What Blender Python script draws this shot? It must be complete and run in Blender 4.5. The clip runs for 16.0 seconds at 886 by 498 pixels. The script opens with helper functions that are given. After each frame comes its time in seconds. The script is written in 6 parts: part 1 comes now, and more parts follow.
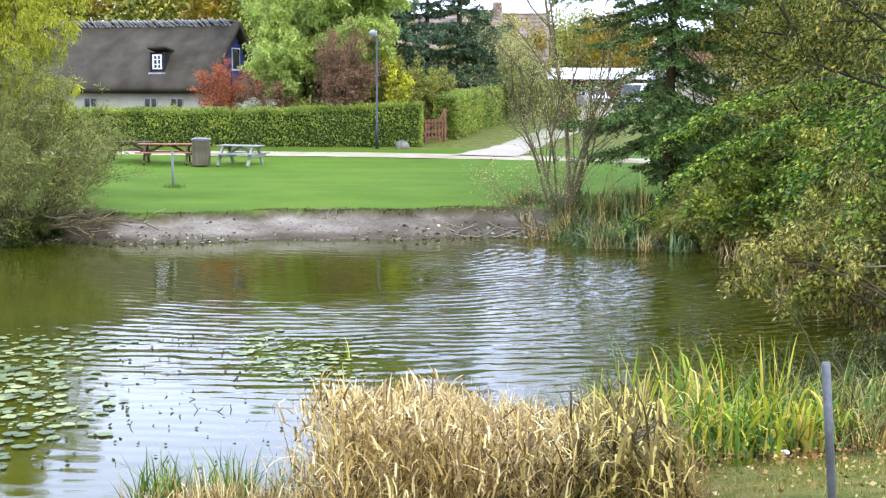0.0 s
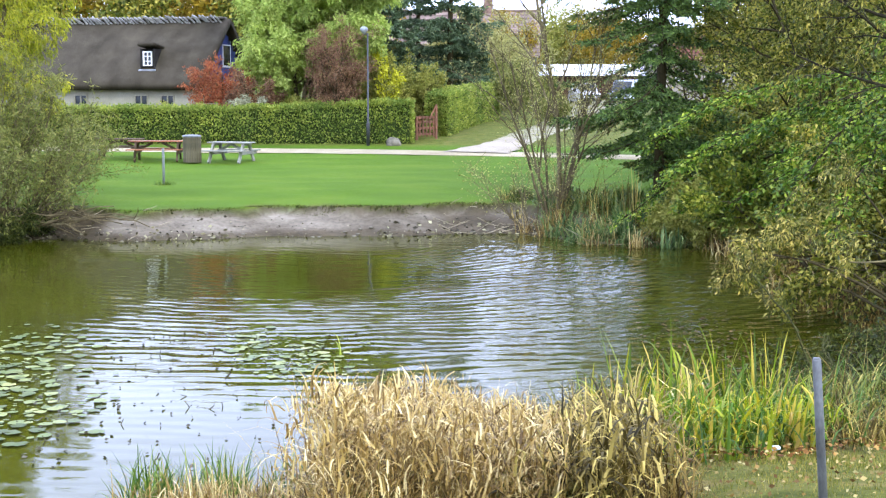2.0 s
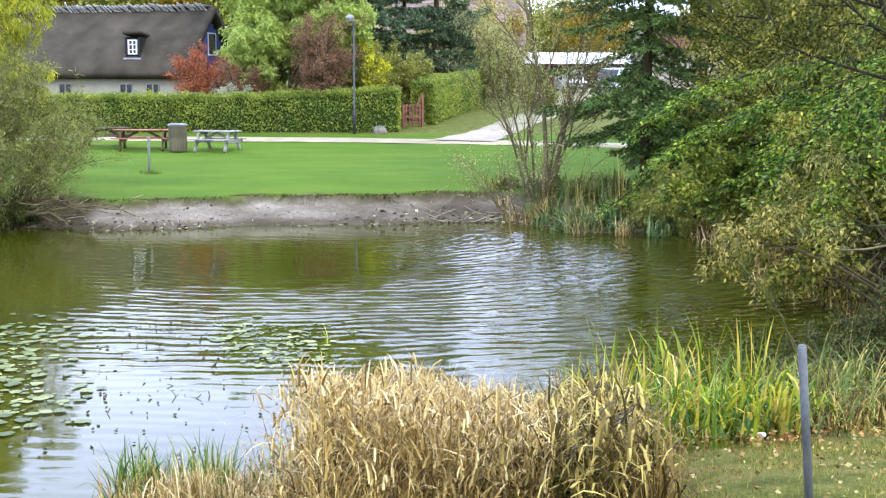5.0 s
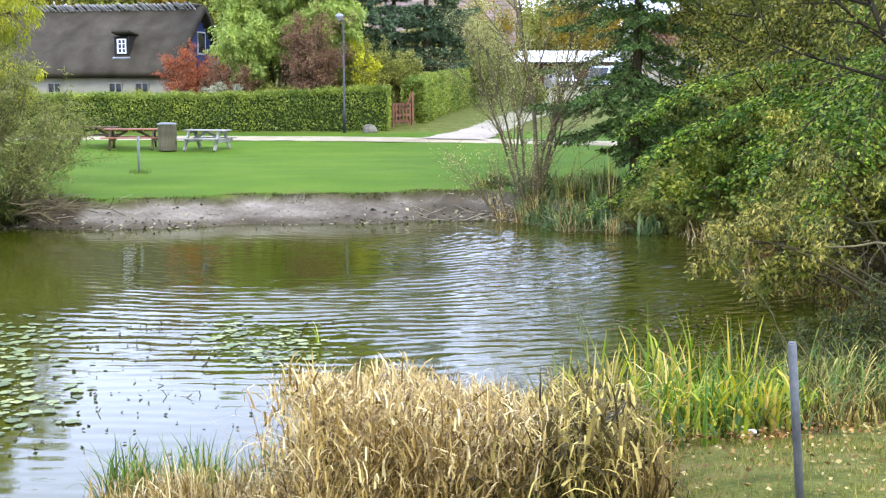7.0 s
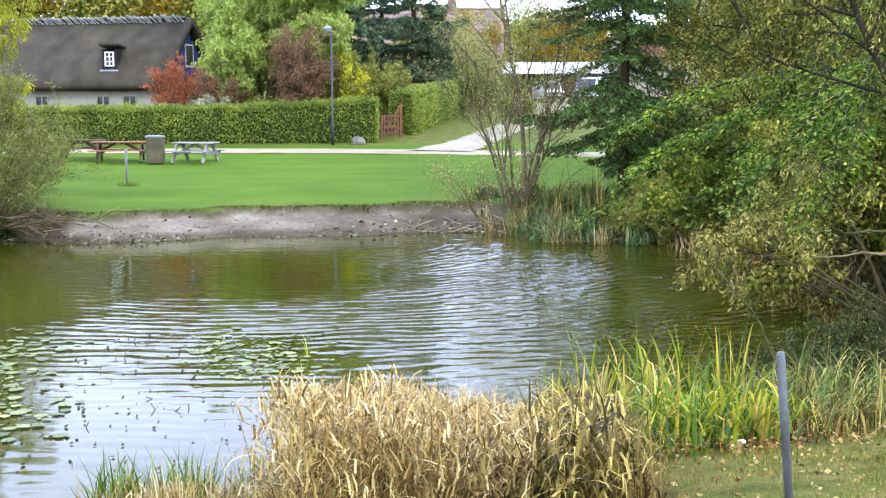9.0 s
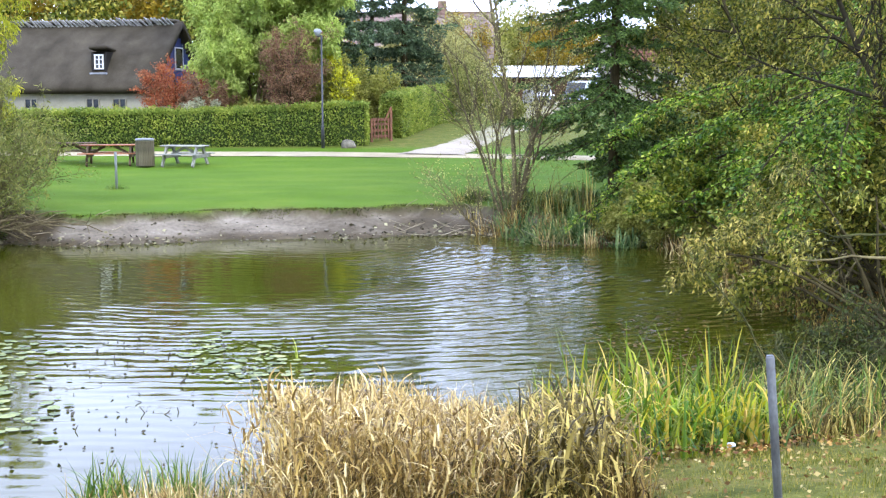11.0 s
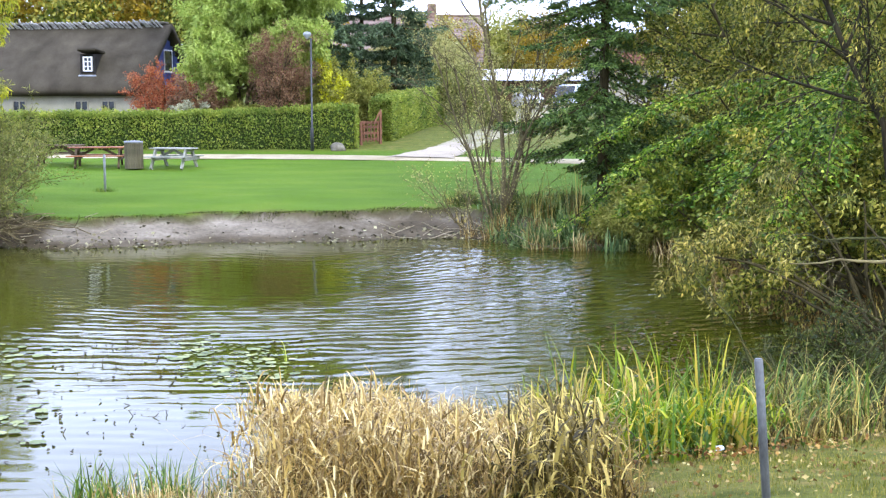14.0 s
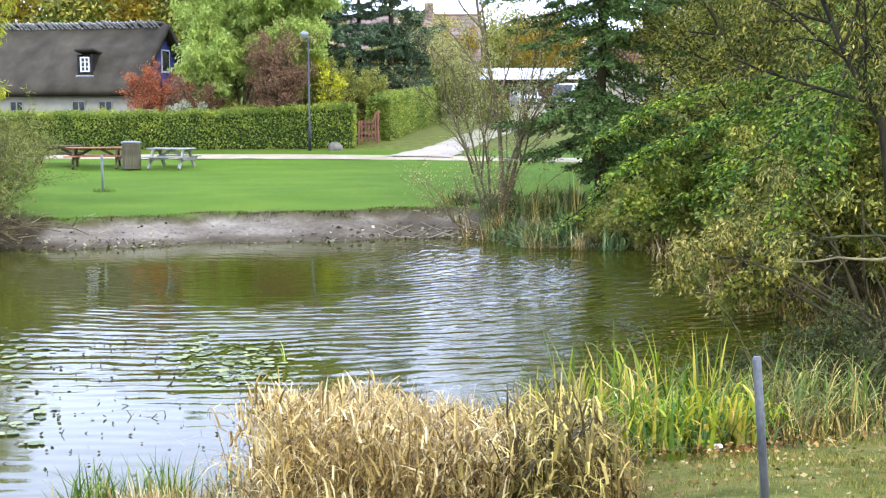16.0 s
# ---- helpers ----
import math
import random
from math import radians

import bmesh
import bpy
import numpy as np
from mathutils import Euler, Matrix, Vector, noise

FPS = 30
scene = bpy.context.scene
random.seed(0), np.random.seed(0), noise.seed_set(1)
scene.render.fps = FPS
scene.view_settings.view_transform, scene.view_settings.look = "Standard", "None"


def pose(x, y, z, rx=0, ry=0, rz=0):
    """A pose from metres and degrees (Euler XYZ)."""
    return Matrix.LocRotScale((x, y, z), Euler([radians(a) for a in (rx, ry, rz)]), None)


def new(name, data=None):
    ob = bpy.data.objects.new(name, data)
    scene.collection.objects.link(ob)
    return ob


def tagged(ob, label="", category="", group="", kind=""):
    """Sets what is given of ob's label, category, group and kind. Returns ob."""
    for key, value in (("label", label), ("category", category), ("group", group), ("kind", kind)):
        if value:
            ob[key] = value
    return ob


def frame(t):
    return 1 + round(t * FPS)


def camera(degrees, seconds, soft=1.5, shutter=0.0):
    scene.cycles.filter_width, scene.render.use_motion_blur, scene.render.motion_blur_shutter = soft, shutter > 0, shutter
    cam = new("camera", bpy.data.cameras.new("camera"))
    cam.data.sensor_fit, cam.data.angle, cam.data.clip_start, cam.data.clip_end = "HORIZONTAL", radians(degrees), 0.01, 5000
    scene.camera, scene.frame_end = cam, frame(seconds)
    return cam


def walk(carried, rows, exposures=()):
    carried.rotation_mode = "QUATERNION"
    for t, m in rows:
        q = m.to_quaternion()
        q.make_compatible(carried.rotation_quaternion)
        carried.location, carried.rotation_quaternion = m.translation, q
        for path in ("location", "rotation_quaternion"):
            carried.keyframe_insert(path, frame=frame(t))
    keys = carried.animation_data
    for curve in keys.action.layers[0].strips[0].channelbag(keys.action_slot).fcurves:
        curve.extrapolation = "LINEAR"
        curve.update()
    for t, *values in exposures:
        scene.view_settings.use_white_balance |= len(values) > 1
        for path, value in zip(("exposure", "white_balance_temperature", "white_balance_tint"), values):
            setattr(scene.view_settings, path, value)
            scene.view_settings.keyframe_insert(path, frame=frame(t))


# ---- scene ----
EXPO = 0.73
cam = camera(40.0, 16.0, soft=1.25)
EYE_Z = 3.6
# seconds, yaw, pitch, roll: carried by one who stands still and turns
PATH = [
    (0.0, 0.003, -6.968, -0.219),
    (0.5, -0.093, -7.057, -0.084),
    (1.0, -0.193, -7.047, -0.190),
    (1.5, -0.281, -7.044, -0.279),
    (2.0, -0.412, -7.125, -0.151),
    (2.5, -0.581, -7.079, -0.056),
    (3.0, -0.756, -7.187, 0.096),
    (3.5, -0.753, -7.335, 0.038),
    (4.0, -0.881, -7.564, -0.217),
    (6.5, -1.386, -7.715, 0.156),
    (7.0, -1.519, -7.737, 0.043),
    (7.5, -1.599, -7.562, 0.169),
    (8.0, -1.721, -7.501, 0.104),
    (8.5, -1.887, -7.340, 0.131),
    (9.0, -2.075, -7.190, 0.208),
    (11.5, -2.700, -6.927, 0.111),
    (12.0, -2.863, -6.799, 0.104),
    (12.5, -2.874, -6.813, 0.063),
    (13.0, -2.885, -6.909, -0.096),
    (13.5, -2.972, -6.860, -0.106),
    (14.0, -3.023, -6.894, -0.006),
    (14.5, -3.053, -6.876, 0.245),
    (15.0, -3.095, -6.989, 0.097),
    (15.5, -3.130, -7.073, 0.074),
    (16.0, -3.139, -6.927, 0.174),
]
walk(cam, [(t, pose(0, 0, EYE_Z, 90 + p, r, w)) for t, w, p, r in PATH],
     exposures=[(0.0, EXPO, 6050, 4), (16.0, EXPO, 6050, 4)])

# ---------------------------------------------------------------- light
SUN_EL, SUN_AZ = radians(34), radians(150)      # a veiled autumn sun, behind and to the right of the camera
world = bpy.data.worlds.new("overcast_sky")
scene.world = world
world.use_nodes = True
wn, wl = world.node_tree.nodes, world.node_tree.links
wn.clear()
sky = wn.new("ShaderNodeTexSky")
sky.sky_type, sky.sun_disc = "NISHITA", False
sky.sun_elevation, sky.sun_rotation = SUN_EL, SUN_AZ
sky.dust_density, sky.air_density = 3.0, 1.0
cloud = wn.new("ShaderNodeTexNoise")
cloud.inputs["Scale"].default_value, cloud.inputs["Detail"].default_value = 3.0, 4.0
cover = wn.new("ShaderNodeValToRGB")
cover.color_ramp.elements[0].position, cover.color_ramp.elements[0].color = 0.3, (17.8, 18.8, 27.4, 1)
cover.color_ramp.elements[1].position, cover.color_ramp.elements[1].color = 0.75, (21.2, 22.2, 31.2, 1)
mixw = wn.new("ShaderNodeMix")
mixw.data_type = "RGBA"
mixw.inputs["Factor"].default_value = 0.82
back = wn.new("ShaderNodeBackground")
back.inputs["Strength"].default_value = 0.12
wout = wn.new("ShaderNodeOutputWorld")
wl.new(cloud.outputs["Fac"], cover.inputs["Fac"])
wl.new(sky.outputs["Color"], mixw.inputs["A"])
wl.new(cover.outputs["Color"], mixw.inputs["B"])
wl.new(mixw.outputs["Result"], back.inputs["Color"])
wl.new(back.outputs["Background"], wout.inputs["Surface"])

sun_data = bpy.data.lights.new("sun", "SUN")
sun_data.energy, sun_data.angle, sun_data.color = 1.3, radians(12), (1.0, 0.95, 0.80)
sun = new("sun", sun_data)
sun.rotation_euler = (radians(90) - SUN_EL, 0, math.pi - SUN_AZ)


# ---------------------------------------------------------------- materials
def mat_base(name):
    m = bpy.data.materials.new(name)
    m.use_nodes = True
    nt = m.node_tree
    return m, nt, nt.nodes["Principled BSDF"]


def noise_fac(nt, scale, detail=4.0, stretch=(1, 1, 1), coords="Object", rough=0.55):
    tc = nt.nodes.new("ShaderNodeTexCoord")
    mp = nt.nodes.new("ShaderNodeMapping")
    mp.inputs["Scale"].default_value = stretch
    nz = nt.nodes.new("ShaderNodeTexNoise")
    nz.inputs["Scale"].default_value = scale
    nz.inputs["Detail"].default_value = detail
    nz.inputs["Roughness"].default_value = rough
    nt.links.new(tc.outputs[coords], mp.inputs["Vector"])
    nt.links.new(mp.outputs["Vector"], nz.inputs["Vector"])
    return nz.outputs["Fac"]


def ramp(nt, fac, stops):
    r = nt.nodes.new("ShaderNodeValToRGB")
    e = r.color_ramp.elements
    while len(e) < len(stops):
        e.new(0.5)
    for el, (p, c) in zip(e, stops):
        el.position, el.color = p, (*c, 1)
    nt.links.new(fac, r.inputs["Fac"])
    return r.outputs["Color"]


def mix_col(nt, fac, a, b, mode="MIX"):
    n = nt.nodes.new("ShaderNodeMix")
    n.data_type, n.blend_type = "RGBA", mode
    for key, v in (("Factor", fac), ("A", a), ("B", b)):
        sock = [s for s in n.inputs if s.name == key and s.enabled][0]
        if isinstance(v, (int, float)):
            sock.default_value = v
        elif isinstance(v, tuple):
            sock.default_value = (*v, 1)
        else:
            nt.links.new(v, sock)
    return [s for s in n.outputs if s.enabled][0]


def bump(nt, bsdf, height, strength, dist):
    b = nt.nodes.new("ShaderNodeBump")
    b.inputs["Strength"].default_value, b.inputs["Distance"].default_value = strength, dist
    nt.links.new(height, b.inputs["Height"])
    nt.links.new(b.outputs["Normal"], bsdf.inputs["Normal"])


def rough_mat(name, c1, c2, scale=6.0, rough=0.8, metal=0.0, grain=60.0, relief=0.01, stretch=(1, 1, 1), stain=(0.6, 0.6, 0.6)):
    """A weathered solid surface: two tones, finer grain, darker stains, relief."""
    m, nt, b = mat_base(name)
    big = noise_fac(nt, scale, 5, stretch)
    fine = noise_fac(nt, grain, 3, stretch)
    col = ramp(nt, big, [(0.3, c1), (0.7, c2)])
    dirt = ramp(nt, noise_fac(nt, scale * 0.35, 6), [(0.35, stain), (0.6, (1, 1, 1))])
    col = mix_col(nt, 1.0, col, dirt, "MULTIPLY")
    spk = ramp(nt, fine, [(0.3, (0.64, 0.64, 0.64)), (0.7, (0.98, 0.98, 0.98))])
    col = mix_col(nt, 1.0, col, spk, "MULTIPLY")
    info = nt.nodes.new("ShaderNodeObjectInfo")
    tone = ramp(nt, info.outputs["Random"], [(0.0, (0.85, 0.85, 0.85)), (1.0, (1.1, 1.1, 1.1))])
    col = mix_col(nt, 1.0, col, tone, "MULTIPLY")
    nt.links.new(col, b.inputs["Base Color"])
    b.inputs["Roughness"].default_value, b.inputs["Metallic"].default_value = rough, metal
    b.inputs["Specular IOR Level"].default_value = 0.15 if rough > 0.75 else 0.5
    if relief:
        bump(nt, b, fine, 0.6, relief)
    return m


def leaf_mat(name, stops, trans=0.35, rough=0.55, mottle=1.1, dull=(0.58, 0.61, 0.39), fresh=(1.02, 0.99, 0.63), gloss=0.2, single=False):
    """Leaves: a tone for each leaf, and light that passes through them."""
    m, nt, b = mat_base(name)
    if single:
        chance = nt.nodes.new("ShaderNodeObjectInfo").outputs["Random"]
    else:
        chance = nt.nodes.new("ShaderNodeNewGeometry").outputs["Random Per Island"]
    col = ramp(nt, chance, stops)
    patch = ramp(nt, noise_fac(nt, mottle, 4), [(0.3, dull), (0.7, fresh)])
    col = mix_col(nt, 1.0, col, patch, "MULTIPLY")
    nt.links.new(col, b.inputs["Base Color"])
    b.inputs["Roughness"].default_value = rough
    b.inputs["Specular IOR Level"].default_value = gloss
    tr = nt.nodes.new("ShaderNodeBsdfTranslucent")
    nt.links.new(col, tr.inputs["Color"])
    mx = nt.nodes.new("ShaderNodeMixShader")
    mx.inputs["Fac"].default_value = trans
    nt.links.new(b.outputs["BSDF"], mx.inputs[1])
    nt.links.new(tr.outputs["BSDF"], mx.inputs[2])
    nt.links.new(mx.outputs["Shader"], nt.nodes["Material Output"].inputs["Surface"])
    return m


def spread(a, b, c):
    return [(0.0, a), (0.5, b), (1.0, c)]


M = {}
M["bark"] = rough_mat("bark", (0.046, 0.036, 0.014), (0.105, 0.086, 0.036), 8, 0.9, 0, 50, 0.01, (1, 1, 0.3))
M["bark_dark"] = rough_mat("bark_dark", (0.018, 0.015, 0.007), (0.050, 0.042, 0.020), 8, 0.9, 0, 50, 0.01, (1, 1, 0.3))
M["bark_grey"] = rough_mat("bark_grey", (0.105, 0.084, 0.036), (0.215, 0.18, 0.085), 8, 0.9, 0, 50, 0.01, (1, 1, 0.3))
M["limb_pale"] = rough_mat("limb_pale", (0.15, 0.125, 0.055), (0.30, 0.255, 0.115), 9, 0.9, 0, 50, 0.008, (0.3, 1, 1))
M["limb_moss"] = rough_mat("limb_moss", (0.052, 0.056, 0.018), (0.120, 0.118, 0.042), 7, 0.95, 0, 50, 0.012)
M["bark_olive"] = rough_mat("bark_olive", (0.115, 0.092, 0.044), (0.25, 0.205, 0.105), 8, 0.9, 0, 50, 0.008, (1, 1, 0.3))
M["leaf_willow"] = leaf_mat("leaf_willow", spread((0.105, 0.125, 0.034), (0.205, 0.225, 0.070), (0.345, 0.338, 0.145)))
M["leaf_garden"] = leaf_mat("leaf_garden", spread((0.182, 0.206, 0.050), (0.332, 0.344, 0.099), (0.520, 0.488, 0.193)), 0.4)
M["leaf_yellowgreen"] = leaf_mat("leaf_yellowgreen", spread((0.230, 0.270, 0.028), (0.420, 0.440, 0.045), (0.620, 0.580, 0.070)), 0.45)
M["leaf_light"] = leaf_mat("leaf_light", spread((0.300, 0.400, 0.120), (0.480, 0.590, 0.195), (0.640, 0.720, 0.320)), 0.5)
M["leaf_green"] = leaf_mat("leaf_green", spread((0.036, 0.070, 0.008), (0.180, 0.250, 0.028), (0.500, 0.510, 0.110)), 0.35, 0.48, 1.6, (0.40, 0.50, 0.38), (1.25, 1.10, 0.72), 0.25)
M["leaf_olive"] = leaf_mat("leaf_olive", spread((0.042, 0.066, 0.010), (0.205, 0.245, 0.036), (0.560, 0.520, 0.145)), 0.35, 0.48, 1.3, (0.38, 0.48, 0.36), (1.3, 1.10, 0.68), 0.25)
M["leaf_gold"] = leaf_mat("leaf_gold", spread((0.040, 0.055, 0.009), (0.170, 0.182, 0.028), (0.620, 0.530, 0.180)), 0.3, 0.5, 2.4, (0.34, 0.42, 0.32), (1.25, 1.10, 0.72), 0.25)
M["leaf_hanging"] = leaf_mat("leaf_hanging", spread((0.030, 0.046, 0.008), (0.125, 0.150, 0.022), (0.500, 0.440, 0.115)), 0.3, 0.5, 1.5, (0.32, 0.42, 0.30), (1.25, 1.10, 0.70), 0.2)
M["leaf_bough"] = leaf_mat("leaf_bough", spread((0.030, 0.078, 0.009), (0.150, 0.285, 0.024), (0.480, 0.560, 0.100)), 0.38, 0.5, 1.9, (0.34, 0.44, 0.34), (1.25, 1.12, 0.68), 0.25)
# leaf green darkened to hold the shade below trees and willow
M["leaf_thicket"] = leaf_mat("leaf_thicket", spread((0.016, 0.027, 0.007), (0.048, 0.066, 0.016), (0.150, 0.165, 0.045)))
M["leaf_sparse"] = leaf_mat("leaf_sparse", spread((0.290, 0.280, 0.130), (0.450, 0.430, 0.230), (0.600, 0.560, 0.330)), 0.45)
M["leaf_red"] = leaf_mat("leaf_red", spread((0.270, 0.050, 0.028), (0.430, 0.130, 0.082), (0.520, 0.235, 0.145)))
M["leaf_purple"] = leaf_mat("leaf_purple", spread((0.150, 0.080, 0.070), (0.280, 0.155, 0.132), (0.400, 0.250, 0.200)), 0.4)
M["leaf_yellow"] = leaf_mat("leaf_yellow", spread((0.450, 0.440, 0.020), (0.620, 0.620, 0.040), (0.750, 0.740, 0.100)))
M["leaf_autumn"] = leaf_mat("leaf_autumn", spread((0.160, 0.130, 0.020), (0.340, 0.250, 0.030), (0.520, 0.340, 0.040)))
M["leaf_hedge"] = leaf_mat("leaf_hedge", spread((0.150, 0.225, 0.042), (0.275, 0.370, 0.068), (0.440, 0.490, 0.130)), 0.4, 0.55, 0.7, (0.48, 0.54, 0.46), (1.22, 1.08, 0.82))
M["needle"] = leaf_mat("needle", spread((0.030, 0.062, 0.022), (0.098, 0.172, 0.054), (0.240, 0.340, 0.110)), 0.1, 0.5)
M["needle_blue"] = leaf_mat("needle_blue", spread((0.046, 0.080, 0.062), (0.100, 0.155, 0.115), (0.210, 0.285, 0.205)), 0.12)
M["flower_white"] = leaf_mat("flower_white", spread((0.252, 0.259, 0.238), (0.432, 0.432, 0.432), (0.504, 0.504, 0.518)))
M["straw"] = leaf_mat("straw", [(0.0, (0.090, 0.055, 0.016)), (0.4, (0.320, 0.222, 0.070)), (0.75, (0.580, 0.445, 0.170)), (1.0, (0.920, 0.820, 0.520))], 0.2, 0.5, 2.2, (0.64, 0.58, 0.42), (1.05, 1.0, 0.80), 0.3)
# straw darkened to brown, as shaded depth between the pale stems
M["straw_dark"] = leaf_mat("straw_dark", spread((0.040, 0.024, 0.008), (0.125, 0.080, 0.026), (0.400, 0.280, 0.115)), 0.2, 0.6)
M["sedge_brown"] = leaf_mat("sedge_brown", spread((0.020, 0.016, 0.004), (0.165, 0.122, 0.036), (0.720, 0.570, 0.240)), 0.2, 0.6)
M["blade_iris"] = leaf_mat("blade_iris", [(0.0, (0.030, 0.090, 0.008)), (0.45, (0.120, 0.235, 0.012)), (0.72, (0.360, 0.390, 0.020)), (0.88, (0.560, 0.430, 0.040)), (1.0, (0.560, 0.400, 0.180))], 0.3, 0.45, 3.0, (0.60, 0.62, 0.40), (1.1, 1.05, 0.6), 0.2)
M["iris_leaf"] = leaf_mat("iris_leaf", [(0.0, (0.038, 0.085, 0.012)), (0.38, (0.165, 0.245, 0.022)), (0.68, (0.400, 0.420, 0.034)), (0.82, (0.600, 0.480, 0.070)), (1.0, (0.580, 0.430, 0.200))], 0.3, 0.45, 3.0, (0.58, 0.60, 0.42), (1.1, 1.05, 0.65), 0.2, True)
M["leaf_pale"] = leaf_mat("leaf_pale", spread((0.300, 0.400, 0.060), (0.420, 0.500, 0.090), (0.540, 0.580, 0.140)), 0.35, 0.45, 3.0, (0.8, 0.8, 0.6), (1.05, 1.0, 0.8), 0.25, True)
M["blade_green"] = leaf_mat("blade_green", spread((0.036, 0.088, 0.014), (0.105, 0.195, 0.028), (0.330, 0.380, 0.085)), 0.3, 0.45, 2.0, (0.6, 0.64, 0.5), (1.05, 1.0, 0.78), 0.3)
M["blade_sedge"] = leaf_mat("blade_sedge", spread((0.026, 0.052, 0.010), (0.095, 0.140, 0.028), (0.320, 0.330, 0.095)), 0.3, 0.5, 2.0, (0.52, 0.56, 0.42), (1.05, 1.0, 0.7), 0.2)
# brown-green grass with the shadow line of the lawn's lip in its colour
M["lip_grass"] = leaf_mat("lip_grass", spread((0.026, 0.030, 0.008), (0.065, 0.075, 0.016), (0.160, 0.170, 0.040)), 0.2, 0.6)
M["blade_cattail"] = leaf_mat("blade_cattail", spread((0.060, 0.112, 0.048), (0.140, 0.235, 0.105), (0.360, 0.400, 0.210)), 0.3, 0.5)
M["blade_lawn"] = leaf_mat("blade_lawn", spread((0.090, 0.112, 0.016), (0.205, 0.205, 0.040), (0.420, 0.340, 0.130)), 0.3, 0.6)
M["leaf_litter"] = leaf_mat("leaf_litter", spread((0.120, 0.065, 0.025), (0.300, 0.190, 0.080), (0.580, 0.500, 0.320)), 0.1, 0.7)
M["leaf_rust"] = leaf_mat("leaf_rust", spread((0.10, 0.04, 0.015), (0.24, 0.11, 0.035), (0.42, 0.25, 0.10)), 0.1, 0.7)
M["leaf_sodden"] = leaf_mat("leaf_sodden", spread((0.030, 0.016, 0.007), (0.085, 0.042, 0.016), (0.200, 0.120, 0.050)), 0.05, 0.5)
M["shore_scrap"] = leaf_mat("shore_scrap", spread((0.03, 0.025, 0.02), (0.09, 0.075, 0.055), (0.62, 0.58, 0.52)), 0.05, 0.7)
M["lily"] = leaf_mat("lily", spread((0.060, 0.085, 0.016), (0.140, 0.180, 0.044), (0.320, 0.340, 0.120)), 0.05, 0.4, 0.8, (0.6, 0.66, 0.5), (1.05, 1.0, 0.85), 0.3)
M["stem_dark"] = rough_mat("stem_dark", (0.045, 0.04, 0.024), (0.1, 0.085, 0.045), 20, 0.6)
# hedge leaf green made dark, for the shade between the leaves
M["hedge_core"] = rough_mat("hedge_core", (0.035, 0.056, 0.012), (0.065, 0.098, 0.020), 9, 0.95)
M["gravel"] = rough_mat("gravel", (0.4, 0.34, 0.21), (0.5, 0.435, 0.28), 1.3, 0.95, 0, 40, 0.02, (1, 1, 1), (0.8, 0.78, 0.74))
M["gravel_dirt"] = rough_mat("gravel_dirt", (0.40, 0.34, 0.25), (0.52, 0.455, 0.35), 0.9, 0.95, 0, 40, 0.02, (1, 1, 1), (0.75, 0.73, 0.7))
M["track"] = rough_mat("track", (0.20, 0.21, 0.08), (0.44, 0.385, 0.29), 1.4, 0.95, 0, 40, 0.02, (1, 1, 1), (0.8, 0.8, 0.7))
M["stone"] = rough_mat("stone", (0.160, 0.145, 0.105), (0.290, 0.262, 0.195), 5, 0.9, 0, 40, 0.02)
M["stick"] = rough_mat("stick", (0.36, 0.3, 0.18), (0.6, 0.52, 0.36), 9, 0.85)
M["thatch"] = rough_mat("thatch", (0.048, 0.04, 0.026), (0.09, 0.076, 0.051), 1.2, 0.95, 0, 45, 0.05, (1, 1, 0.35), (0.75, 0.75, 0.72))
M["ridge_wood"] = rough_mat("ridge_wood", (0.42, 0.41, 0.38), (0.66, 0.65, 0.61), 5, 0.85)
M["ridge_straw"] = rough_mat("ridge_straw", (0.120, 0.105, 0.075), (0.225, 0.203, 0.158), 4, 0.95)
M["whitewash"] = rough_mat("whitewash", (0.35, 0.335, 0.25), (0.45, 0.43, 0.335), 1.5, 0.85, 0, 50, 0.006, (1, 1, 1), (0.85, 0.83, 0.78))
# dark timber, and the colour of the painted shadow under the eave
M["dark_beam"] = rough_mat("dark_beam", (0.022, 0.020, 0.018), (0.045, 0.041, 0.038), 4, 0.8)
M["blue_board"] = rough_mat("blue_board", (0.022, 0.038, 0.165), (0.038, 0.060, 0.225), 4, 0.6, 0, 40, 0.004, (1, 1, 0.2))
M["white_paint"] = rough_mat("white_paint", (0.74, 0.74, 0.72), (0.82, 0.82, 0.80), 5, 0.45, 0, 60, 0.002, (1, 1, 1), (0.9, 0.9, 0.88))
M["wood_red"] = rough_mat("wood_red", (0.26, 0.085, 0.028), (0.40, 0.15, 0.05), 5, 0.6, 0, 60, 0.004, (0.3, 1, 1))
M["wood_grey"] = rough_mat("wood_grey", (0.300, 0.300, 0.247), (0.420, 0.413, 0.360), 5, 0.8, 0, 60, 0.004, (0.3, 1, 1))
M["wood_brown"] = rough_mat("wood_brown", (0.090, 0.064, 0.038), (0.165, 0.120, 0.075), 5, 0.8, 0, 60, 0.004, (1, 1, 0.3))
M["gate_red"] = rough_mat("gate_red", (0.16, 0.06, 0.028), (0.25, 0.1, 0.045), 5, 0.7)
M["bin_wood"] = rough_mat("bin_wood", (0.105, 0.092, 0.055), (0.185, 0.162, 0.1), 5, 0.8, 0, 60, 0.004, (1, 1, 0.2))
M["metal_grey"] = rough_mat("metal_grey", (0.125, 0.133, 0.138), (0.215, 0.225, 0.228), 9, 0.5, 0.25, 80, 0.002, (1, 1, 0.4), (0.7, 0.68, 0.66))
M["lamp_pole"] = rough_mat("lamp_pole", (0.045, 0.047, 0.05), (0.08, 0.08, 0.085), 4, 0.5, 0.3, 60, 0.001)
